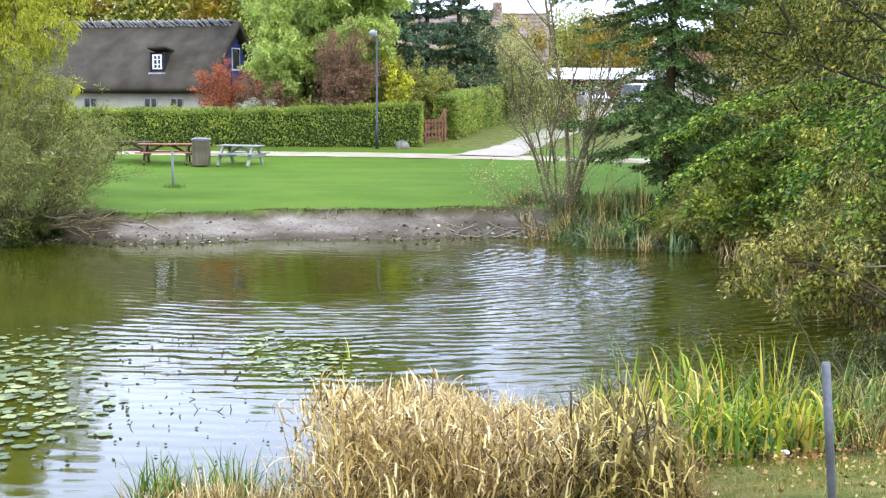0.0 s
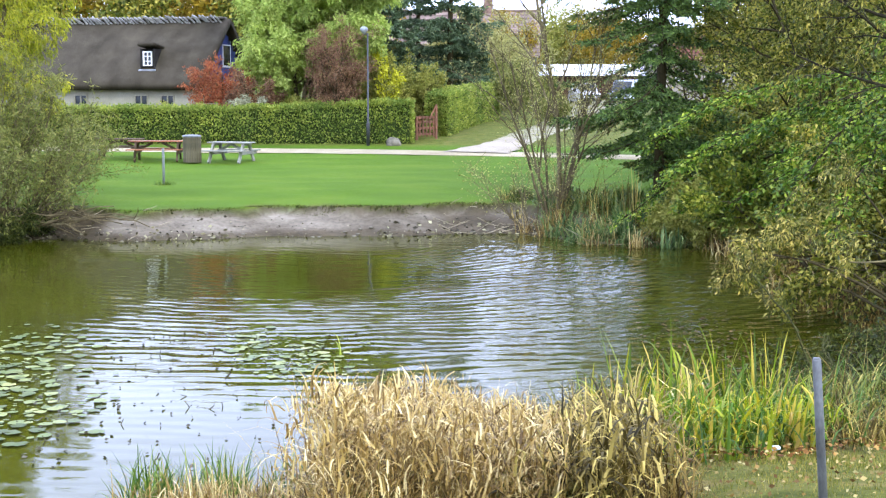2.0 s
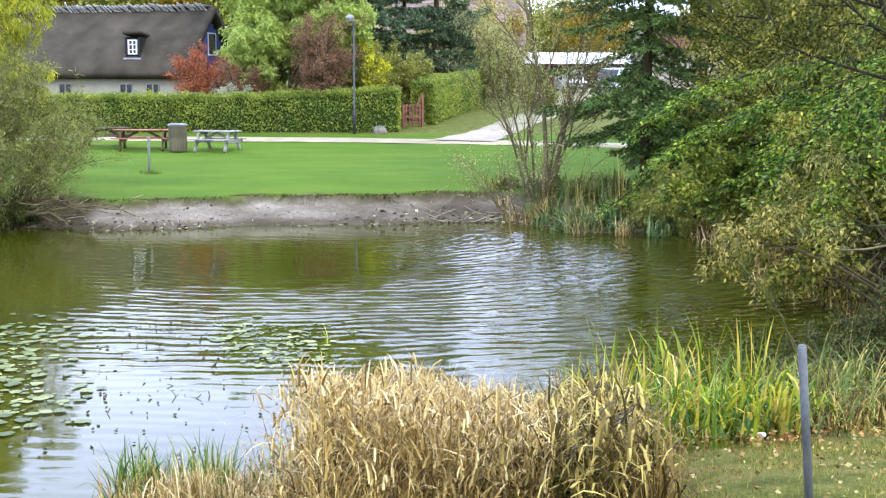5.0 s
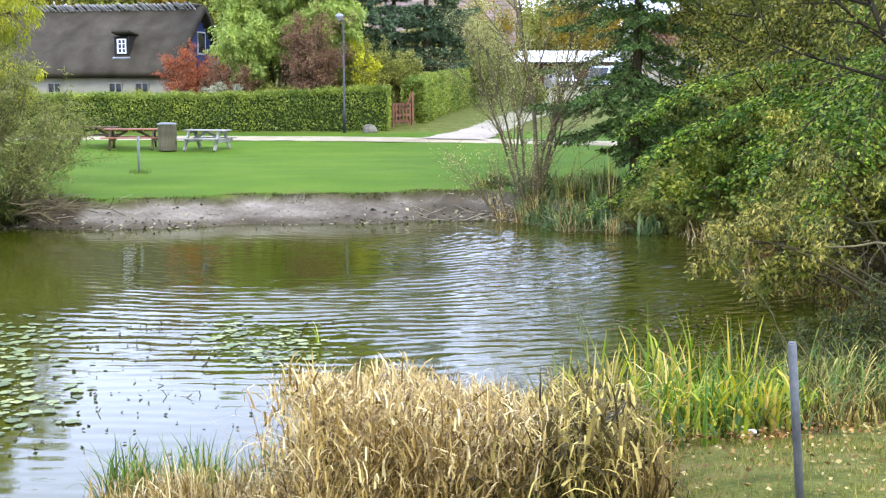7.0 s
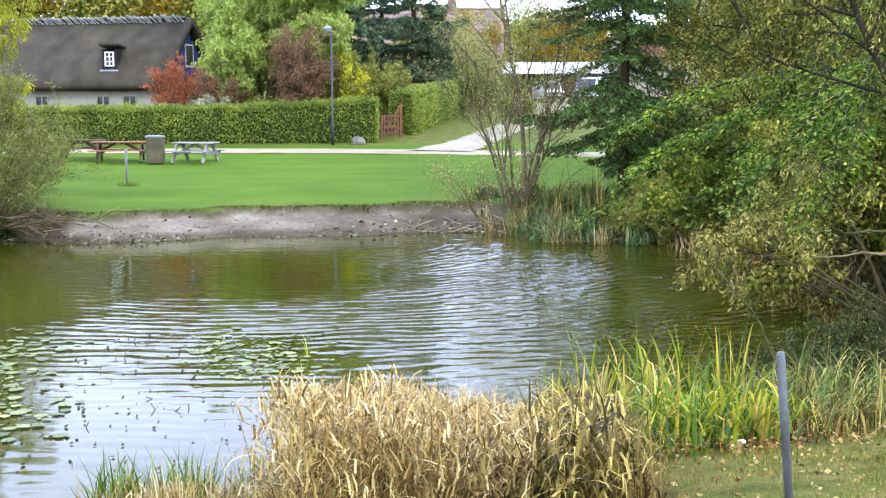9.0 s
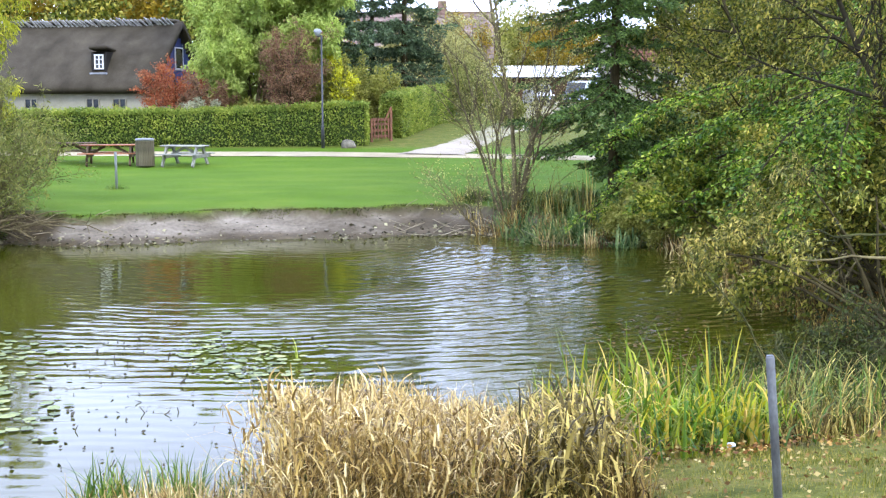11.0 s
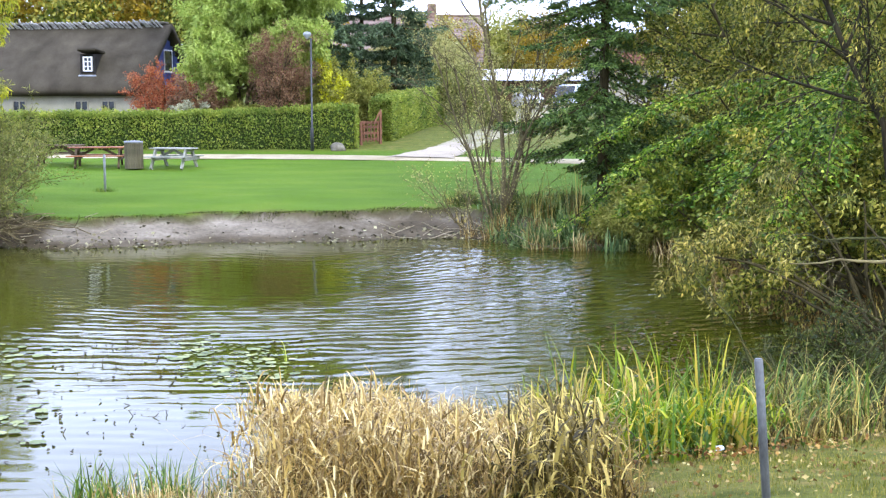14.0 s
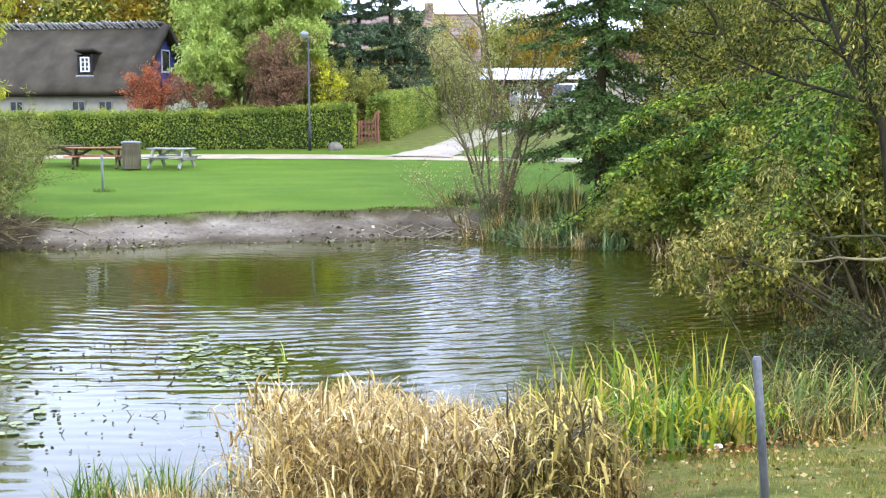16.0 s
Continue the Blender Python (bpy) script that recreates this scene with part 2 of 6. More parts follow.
M["lamp_head"] = rough_mat("lamp_head", (0.27, 0.29, 0.32), (0.4, 0.42, 0.45), 4, 0.35, 0.0, 60, 0.0)
M["tile_red"] = rough_mat("tile_red", (0.13, 0.055, 0.035), (0.22, 0.09, 0.055), 3, 0.85, 0, 14, 0.03)
M["tile_faded"] = rough_mat("tile_faded", (0.24, 0.175, 0.14), (0.34, 0.26, 0.21), 3, 0.85, 0, 14, 0.03)
M["brick"] = rough_mat("brick", (0.230, 0.150, 0.115), (0.320, 0.215, 0.165), 3, 0.9, 0, 14, 0.02)
M["plaster_cream"] = rough_mat("plaster_cream", (0.435, 0.390, 0.300), (0.510, 0.465, 0.375), 2, 0.9)
M["brown_board"] = rough_mat("brown_board", (0.105, 0.056, 0.034), (0.165, 0.090, 0.053), 3, 0.8, 0, 30, 0.01, (4, 1, 0.2))
M["roof_white"] = rough_mat("roof_white", (0.72, 0.73, 0.75), (0.82, 0.83, 0.84), 2, 0.5, 0, 30, 0.004, (1, 1, 1), (0.9, 0.9, 0.9))
M["car_white"] = rough_mat("car_white", (0.76, 0.77, 0.79), (0.82, 0.82, 0.84), 2, 0.25, 0, 60, 0.0, (1, 1, 1), (0.95, 0.95, 0.95))
M["car_blue"] = rough_mat("car_blue", (0.58, 0.64, 0.74), (0.66, 0.71, 0.79), 2, 0.25, 0, 60, 0.0, (1, 1, 1), (0.95, 0.95, 0.95))
M["tyre"] = rough_mat("tyre", (0.02, 0.02, 0.02), (0.035, 0.035, 0.035), 9, 0.9)
M["rim"] = rough_mat("rim", (0.4, 0.4, 0.42), (0.55, 0.55, 0.57), 9, 0.4, 0.7)
M["plastic_black"] = rough_mat("plastic_black", (0.015, 0.015, 0.017), (0.030, 0.030, 0.032), 9, 0.6)


def glass_mat():
    m, nt, b = mat_base("window_glass")
    tint = ramp(nt, noise_fac(nt, 2.0, 2), [(0.3, (0.012, 0.016, 0.02)), (0.7, (0.03, 0.036, 0.042))])
    nt.links.new(tint, b.inputs["Base Color"])
    b.inputs["Roughness"].default_value, b.inputs["IOR"].default_value = 0.06, 1.5
    return m


def blob(nt, at, size):
    """1 in the middle of an oval patch of the pond, 0 at its rim."""
    tc = nt.nodes.new("ShaderNodeTexCoord")
    mp = nt.nodes.new("ShaderNodeMapping")
    mp.vector_type = "TEXTURE"
    mp.inputs["Location"].default_value = (at[0], at[1], 0)
    mp.inputs["Scale"].default_value = (size[0], size[1], 1)
    gr = nt.nodes.new("ShaderNodeTexGradient")
    gr.gradient_type = "SPHERICAL"
    nt.links.new(tc.outputs["Object"], mp.inputs["Vector"])
    nt.links.new(mp.outputs["Vector"], gr.inputs["Vector"])
    return gr.outputs["Fac"]


def calc(nt, op, a, b, c=None):
    n = nt.nodes.new("ShaderNodeMath")
    n.operation = op
    for i, v in enumerate((a, b, c)):
        if v is None:
            continue
        if isinstance(v, (int, float)):
            n.inputs[i].default_value = v
        else:
            nt.links.new(v, n.inputs[i])
    return n.outputs[0]


def water_mat():
    """Murky still water; ripples spread over the patches that are stirred."""
    m, nt, b = mat_base("pond_water")
    murk = ramp(nt, noise_fac(nt, 0.12, 4, (1, 2, 1)), [(0.3, (0.030, 0.033, 0.002)), (0.7, (0.048, 0.050, 0.004))])
    nt.links.new(murk, b.inputs["Base Color"])
    b.inputs["Roughness"].default_value, b.inputs["IOR"].default_value = 0.05, 1.33
    b.inputs["Specular IOR Level"].default_value = 0.5
    wave = noise_fac(nt, 2.1, 1.0, (0.62, 1.30, 1))
    fine = noise_fac(nt, 7.0, 2.0, (0.5, 1.5, 1))
    both = calc(nt, "MULTIPLY_ADD", fine, 0.14, wave)
    rings = nt.nodes.new("ShaderNodeTexWave")
    rings.wave_type, rings.rings_direction = "RINGS", "Z"
    for key, v in (("Scale", 0.95), ("Distortion", 9.0), ("Detail", 2.0), ("Detail Scale", 0.35)):
        rings.inputs[key].default_value = v
    tc = nt.nodes.new("ShaderNodeTexCoord")
    mp = nt.nodes.new("ShaderNodeMapping")
    mp.inputs["Location"].default_value = (2.0, -30.0, 0)
    nt.links.new(tc.outputs["Object"], mp.inputs["Vector"])
    nt.links.new(mp.outputs["Vector"], rings.inputs["Vector"])
    both = calc(nt, "MULTIPLY_ADD", rings.outputs["Fac"], 0.18, both)
    patch = ramp(nt, noise_fac(nt, 0.35, 2), [(0.35, (0.3, 0.3, 0.3)), (0.62, (1, 1, 1))])
    stir = calc(nt, "MULTIPLY", blob(nt, (-1.0, 18.6), (5.5, 4.6)), 2.0)
    stir = calc(nt, "MULTIPLY_ADD", blob(nt, (3.0, 22.5), (4.6, 12.0)), 2.0, stir)
    stir = calc(nt, "MINIMUM", stir, 1.0)
    weed = calc(nt, "MINIMUM", calc(nt, "MULTIPLY", blob(nt, (-2.1, 16.9), (1.6, 2.2)), 1.6), 0.85)
    stir = calc(nt, "MULTIPLY", stir, calc(nt, "SUBTRACT", 1.0, weed))
    stir = calc(nt, "MULTIPLY_ADD", calc(nt, "MULTIPLY", stir, patch), 0.92, 0.10)
    bump(nt, b, calc(nt, "MULTIPLY", both, stir), 1.0, 0.058)
    return m


def ground_mat():
    """Grass, bare mud and leaf-strewn rough grass, parted by the masks of the sheet."""
    m, nt, b = mat_base("ground_grass_and_mud")
    mud_at = nt.nodes.new("ShaderNodeAttribute")
    mud_at.attribute_name = "mud"
    rough_at = nt.nodes.new("ShaderNodeAttribute")
    rough_at.attribute_name = "rough_grass"
    grain = noise_fac(nt, 22, 5)
    lawn = ramp(nt, noise_fac(nt, 0.45, 6, (0.6, 1.6, 1)), [(0.3, (0.070, 0.132, 0.006)), (0.52, (0.094, 0.168, 0.009)), (0.78, (0.140, 0.196, 0.016))])
    lawn = mix_col(nt, 1.0, lawn, ramp(nt, grain, [(0.25, (0.58, 0.60, 0.58)), (0.75, (1.0, 0.98, 1.0))]), "MULTIPLY")
    wild = ramp(nt, noise_fac(nt, 2.6, 6), [(0.3, (0.060, 0.070, 0.010)), (0.5, (0.120, 0.125, 0.022)), (0.72, (0.20, 0.150, 0.050))])
    wild = mix_col(nt, 1.0, wild, ramp(nt, grain, [(0.25, (0.5, 0.5, 0.5)), (0.75, (1.1, 1.1, 1.1))]), "MULTIPLY")
    mud = ramp(nt, noise_fac(nt, 0.8, 6, (0.5, 1.4, 1)), [(0.3, (0.110, 0.092, 0.062)), (0.5, (0.235, 0.205, 0.152)), (0.7, (0.36, 0.322, 0.250))])
    mud = mix_col(nt, 1.0, mud, ramp(nt, noise_fac(nt, 9, 4), [(0.3, (0.58, 0.56, 0.55)), (0.6, (0.84, 0.82, 0.81))]), "MULTIPLY")
    col = mix_col(nt, rough_at.outputs["Fac"], lawn, wild)
    col = mix_col(nt, mud_at.outputs["Fac"], col, mud)
    # dark earth that also carries painted shade under plants and the lawn's lip
    soil_and_shade_at = nt.nodes.new("ShaderNodeAttribute")
    soil_and_shade_at.attribute_name = "soil"
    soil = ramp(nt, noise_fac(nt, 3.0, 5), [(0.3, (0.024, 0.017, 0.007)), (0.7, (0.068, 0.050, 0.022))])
    col = mix_col(nt, soil_and_shade_at.outputs["Fac"], col, soil)
    nt.links.new(col, b.inputs["Base Color"])
    b.inputs["Roughness"].default_value = 0.9
    b.inputs["Specular IOR Level"].default_value = 0.1
    bump(nt, b, grain, 0.8, 0.03)
    return m


M["glass"], M["water"], M["ground"] = glass_mat(), water_mat(), ground_mat()


# ---------------------------------------------------------------- building blocks
def link_mesh(name, me, parent=None):
    ob = new(name, me)
    if parent is not None:
        ob.parent = parent
    return ob


def thing(name, label, category, at=(0, 0, 0), turn=0.0, group="", kind=""):
    """An Empty at the base of a thing, which carries its parts."""
    ob = new(name)
    ob.empty_display_size = 0.2
    ob.matrix_basis = pose(*at, 0, 0, turn)
    return tagged(ob, label, category, group, kind)


def part(name, bm, material, parent, label="", smooth=False):
    me = bpy.data.meshes.new(name)
    bm.normal_update()
    bm.to_mesh(me)
    bm.free()
    me.materials.append(material)
    if smooth:
        me.polygons.foreach_set("use_smooth", [True] * len(me.polygons))
    ob = link_mesh(name, me, parent)
    return tagged(ob, label) if label else ob


def again(ob, m, parent):
    """Another object on the same mesh, under the same kind of parent."""
    c = new(ob.name.split(".")[0], ob.data)
    c.parent = parent
    c.matrix_basis = m
    if "label" in ob:
        c["label"] = ob["label"]
    return c


def poly_mesh(name, verts, faces, material, parent=None, smooth=False):
    """A mesh from an (n, 3) array and an (m, k) array of corners."""
    verts, faces = np.asarray(verts, np.float32), np.asarray(faces, np.int32)
    k = faces.shape[1]
    me = bpy.data.meshes.new(name)
    me.vertices.add(len(verts))
    me.vertices.foreach_set("co", verts.ravel())
    me.loops.add(faces.size)
    me.loops.foreach_set("vertex_index", faces.ravel())
    me.polygons.add(len(faces))
    me.polygons.foreach_set("loop_start", np.arange(0, faces.size, k, dtype=np.int32))
    if smooth:
        me.polygons.foreach_set("use_smooth", np.ones(len(faces), bool))
    me.update(calc_edges=True)
    me.materials.append(material)
    return link_mesh(name, me, parent)


def box(bm, sx, sy, sz, at=(0, 0, 0), rot=(0, 0, 0), bevel=0.0):
    """A box with its middle at a place, its edges eased."""
    g = bmesh.ops.create_cube(bm, size=1.0)
    bmesh.ops.scale(bm, vec=(sx, sy, sz), verts=g["verts"])
    if bevel:
        es = list({e for v in g["verts"] for e in v.link_edges})
        vs = bmesh.ops.bevel(bm, geom=es, offset=bevel, segments=1, affect="EDGES")["verts"]
        allv = list({v for v in vs} | {v for v in g["verts"] if v.is_valid})
    else:
        allv = g["verts"]
    bmesh.ops.transform(bm, matrix=pose(*at, *rot), verts=allv)
    return allv


def lathe(bm, profile, sides=16, at=(0, 0, 0)):
    """A round body from (radius, height) pairs."""
    rings = []
    for r, z in profile:
        rings.append([bm.verts.new((at[0] + r * math.cos(2 * math.pi * i / sides), at[1] + r * math.sin(2 * math.pi * i / sides), at[2] + z)) for i in range(sides)])
    for a, b in zip(rings, rings[1:]):
        for i in range(sides):
            bm.faces.new((a[i], a[(i + 1) % sides], b[(i + 1) % sides], b[i]))
    bm.faces.new(rings[0][::-1])
    bm.faces.new(rings[-1])


def unit(v):
    return v / np.maximum(np.linalg.norm(v, axis=-1, keepdims=True), 1e-9)


def leaf_quads(rng, pos, along, size, aspect=0.45, fold=0.25, flat=0.0):
    """Pointed leaves, one at each place, growing along a direction: an (n, 4, 3) array."""
    n = len(pos)
    along = unit(along)
    side = unit(np.cross(along, unit(rng.normal(size=(n, 3))) + np.array([0, 0, flat])))
    up = np.cross(side, along)
    L = (size * rng.uniform(0.65, 1.3, n))[:, None]
    mid = pos + along * L * 0.45
    w = L * aspect * 0.5
    return np.stack([pos, mid + side * w + up * w * fold, pos + along * L, mid - side * w + up * w * fold], 1)


def quads_ob(name, Q, material, parent=None):
    Q = Q.reshape(-1, 3)
    return poly_mesh(name, Q, np.arange(len(Q)).reshape(-1, 4), material, parent)


def blades(rng, base, height, width, lean, curl, segs=4, azim=None):
    """Grass-like blades: strips that taper and bow over. Returns verts and faces."""
    n = len(base)
    az = rng.uniform(0, 2 * math.pi, n) if azim is None else azim
    out = np.stack([np.cos(az), np.sin(az), np.zeros(n)], 1)
    twist = az + rng.uniform(0.9, 2.2, n)
    sd = np.stack([np.cos(twist), np.sin(twist), np.zeros(n)], 1)
    V = np.zeros((n, segs + 1, 2, 3))
    p = base.copy()
    ang = lean.copy()
    step = height / segs
    for s in range(segs + 1):
        w = width * (1 - (s / segs) ** 1.6 * 0.93)
        V[:, s, 0], V[:, s, 1] = p - sd * w[:, None] / 2, p + sd * w[:, None] / 2
        p = p + (out * np.sin(ang)[:, None] + np.array([0, 0, 1]) * np.cos(ang)[:, None]) * step[:, None]
        ang = ang + curl / segs * (0.5 + s)
    idx = np.arange(n * (segs + 1) * 2).reshape(n, segs + 1, 2)
    F = np.stack([idx[:, :-1, 0], idx[:, :-1, 1], idx[:, 1:, 1], idx[:, 1:, 0]], -1).reshape(-1, 4)
    return V.reshape(-1, 3), F


def tubes(lines, sides_of):
    """Tapered limbs from (points, first radius, last radius, level)."""
    VV, FF, k = [], [], 0
    for pts, r0, r1, lev in lines:
        s = sides_of[min(lev, len(sides_of) - 1)]
        m = len(pts)
        d = unit(np.gradient(pts, axis=0))
        ref = np.array([0.31, 0.93, 0.2]) if abs(d[0][2]) > 0.6 else np.array([0, 0, 1.0])
        u = unit(np.cross(d, ref))
        v = np.cross(d, u)
        r = np.linspace(r0, r1, m)[:, None, None]
        a = np.linspace(0, 2 * math.pi, s, endpoint=False)
        ring = pts[:, None] + r * (u[:, None] * np.cos(a)[None, :, None] + v[:, None] * np.sin(a)[None, :, None])
        VV.append(ring.reshape(-1, 3))
        idx = np.arange(m * s).reshape(m, s) + k
        nx = np.roll(idx, -1, 1)
        FF.append(np.stack([idx[:-1], nx[:-1], nx[1:], idx[1:]], -1).reshape(-1, 4))
        k += m * s
    return np.concatenate(VV), np.concatenate(FF)


def grow(rng, lines, start, d, length, radius, lev, spec):
    """One limb and, from it, its smaller limbs."""
    n = 6 if lev == 0 else 5
    pts = [np.array(start, float)]
    d = unit(np.array(d, float))
    for i in range(n):
        pts.append(pts[-1] + d * length / n)
        d = unit(d + rng.normal(size=3) * spec["wob"] + np.array([0, 0, 1.0]) * spec["up"][lev])
    pts = np.array(pts)
    last = lev >= spec["levels"]
    lines.append((pts, radius, radius * (0.35 if not last else 0.3), lev))
    if last:
        return
    kids = spec["kids"][lev]
    for k in range(kids):
        f = spec["from"][lev] + (1 - spec["from"][lev]) * (k + rng.uniform(0.2, 0.9)) / kids
        i = min(int(f * n), n - 1)
        p = pts[i] + (pts[i + 1] - pts[i]) * (f * n - i)
        t = unit(pts[i + 1] - pts[i])
        az = k * 2.4 + rng.uniform(-0.5, 0.5)
        u = unit(np.cross(t, np.array([0.2, 0.5, 1.0]) if abs(t[2]) < 0.9 else np.array([1.0, 0.3, 0])))
        v = np.cross(t, u)
        a = radians(spec["angle"][lev]) * rng.uniform(0.75, 1.25)
        nd = t * math.cos(a) + (u * math.cos(az) + v * math.sin(az)) * math.sin(a)
        taper = spec["taper"] if lev == 0 else 0.4
        grow(rng, lines, p, nd, length * spec["ratio"][lev] * rng.uniform(0.75, 1.2) * (1 - taper * f), radius * (0.55 - 0.25 * f), lev + 1, spec)


def leaves_on(rng, lines, level, per, size, aspect, droop, loose):
    P, D = [], []
    for pts, r0, r1, lev in lines:
        if lev < level:
            continue
        k = rng.poisson(per)
        if not k:
            continue
        f = rng.uniform(0.1, 1.0, k) * (len(pts) - 1)
        i = np.minimum(f.astype(int), len(pts) - 2)
        seg = pts[i + 1] - pts[i]
        P.append(pts[i] + seg * (f - i)[:, None] + rng.normal(size=(k, 3)) * loose)
        D.append(unit(seg) * 0.6 + rng.normal(size=(k, 3)) * 0.7 + np.array([0, 0, -droop]))
    P, D = np.concatenate(P), np.concatenate(D)
    return leaf_quads(rng, P, D, size, aspect)


TREE = dict(levels=3, kids=[12, 7, 5], angle=[55, 45, 40], ratio=[0.62, 0.5, 0.5], up=[0.03, 0.04, 0.0, 0.0],
            wob=0.12, taper=0.45)
TREE["from"] = [0.3, 0.25, 0.2]


def plant(name, label, category, at, seed, leaf, bark, stems=1, height=6.0, lean=0.0, radius=0.12, per=24, size=0.12, aspect=0.5,
          droop=0.2, loose=0.08, level=2, tilt=None, spec=None, tilt_az=None, foot=0.15, group="", leaf_name="crown", clear=None):
    """A tree or shrub: tapered trunks with limbs and twigs, and leaves along the twigs."""
    rng = np.random.default_rng(seed)
    sp = dict(TREE)
    sp.update(spec or {})
    lines = []
    root = thing(name, label, category, at, group=group)
    for s in range(stems):
        az = s * 2.4 + rng.uniform(-0.4, 0.4) if tilt_az is None else radians(tilt_az) + rng.uniform(-1, 1) * (0.9 if stems > 1 else 0)
        a = radians(lean) * (rng.uniform(0.35, 1.1) if stems > 1 else 1.0)
        d = (math.cos(az) * math.sin(a), math.sin(az) * math.sin(a), math.cos(a))
        st = (math.cos(az) * foot * (stems > 1), math.sin(az) * foot * (stems > 1), -0.15)
        grow(rng, lines, st, d, height * (rng.uniform(0.7, 1.05) if stems > 1 else 1), radius, 0, sp)
    if clear is not None:
        lines = [l for l in lines if l[3] == 0 or l[0][:, 2].min() > clear[0] + clear[1] * max(0.0, l[0][:, 0].mean() - clear[2]) + 0.25 * rng.random()]
    V, F = tubes(lines, [7, 5, 4, 3])
    poly_mesh("trunk", V, F, M[bark], root, True)
    if per:
        Q = leaves_on(rng, lines, level, per, size, aspect, droop, loose)
        quads_ob(leaf_name, Q, M[leaf], root)
    return root


def conifer(name, label, at, seed, height, reach, needle="needle", low=0.8, gap=0.42, needles=1.0, nsize=0.10, ragged=False):
    """A spruce: a straight trunk, whorls of drooping boughs, sprays of needles."""
    rng = np.random.default_rng(seed)
    root = thing(name, label, "conifer tree", at)
    lines = [(np.array([[0, 0, -0.2], [0.03, 0.02, height * 0.5], [0, 0, height]]), (0.007 if ragged else 0.013) * height + 0.02, 0.02, 0)]
    P, D = [], []
    z = low
    while z < height - 0.3:
        f = (z - low) / (height - low)
        L = reach * (1 - f) ** 0.75 * rng.uniform(0.8, 1.1) * (0.62 + 0.38 * min(1.0, z / 3.2)) + 0.15
        k = rng.integers(5, 7) if ragged else rng.integers(4, 7)
        a0 = rng.uniform(0, 6.28)
        for i in range(k):
            az = a0 + i * 2 * math.pi / k + rng.uniform(-0.25, 0.25)
            h = np.array([math.cos(az), math.sin(az), 0])
            s = np.linspace(0, 1, 6)[:, None]
            Lb = L * (rng.choice([0.55, 0.75, 1.0, 1.15]) if ragged else 1) * rng.uniform(0.5, 1.25)
            dz = (0.12 - 0.3 * (1 - f)) * s + (0.12 * (1 - f)) * s ** 3 - 0.35 * (1 - f) * s * (1 - s) - (0.22 * s ** 2 if ragged else 0)
            pts = np.array([0, 0, z + (rng.uniform(-0.3, 0.3) if ragged else 0)]) + h * s * Lb + np.array([0, 0, 1.0]) * dz * Lb
            lines.append((pts, 0.012 + 0.012 * Lb, 0.004, 1))
            side = np.array([-h[1], h[0], 0])
            for j in range(int(8 + Lb * 9)):
                g = rng.uniform(0.03, 1.0)
                q = g * 5
                i0 = min(int(q), 4)
                p = pts[i0] + (pts[i0 + 1] - pts[i0]) * (q - i0)
                sl = Lb * 0.34 * (1.15 - g) * rng.uniform(0.6, 1.2) + 0.10
                sd = unit(h * 0.8 + side * rng.choice([-1, 1]) * rng.uniform(0.4, 1.2) + np.array([0, 0, -rng.uniform(0.1, 0.6)]))
                m = int((7 + sl * 26) * needles)
                t = rng.uniform(0, 1, m)[:, None]
                P.append(p + sd * sl * t + rng.normal(size=(m, 3)) * 0.018)
                D.append(sd + rng.normal(size=(m, 3)) * 0.55)
        z += gap * rng.uniform(0.7, 1.2) * (1.1 - 0.5 * f)
    V, F = tubes(lines, [8, 4])
    poly_mesh("trunk", V, F, M["bark"], root, True)
    P, D = np.concatenate(P), np.concatenate(D)
    quads_ob("crown", leaf_quads(rng, P, D, nsize, 0.34), M[needle], root)
    return root


# ---------------------------------------------------------------- the lie of the land
def smooth(a, b, x):
    t = np.clip((x - a) / (b - a), 0, 1)
    return t * t * (3 - 2 * t)


FAR_Y = np.array([-1e4, 30.0, 31.0, 33.5, 37, 45, 50, 54, 58, 68, 97, 130, 220, 1e4])
FAR_Z = np.array([0.50, 0.54, 0.60, 0.66, 0.90, 1.14, 1.36, 1.55, 1.85, 2.28, 2.98, 4.5, 8.0, 8.0])


def edge_far(x):
    """The far shore line, as y at x."""
    return 30.2 + 1.5 * smooth(-9, 1.0, x) - 2.2 * smooth(2.0, 5.2, x) + 0.25 * np.sin(x * 1.1) + 0.12 * np.sin(x * 2.7 + 1)


def edge_near(x):
    return 10.9 + 0.35 * np.sin(x * 0.8 + 0.6) + 3.2 * smooth(1.4, 4.6, x) - 1.6 * smooth(-4, -14, x)


def edge_right(y):
    return 7.0 + 0.3 * np.sin(y * 0.55)


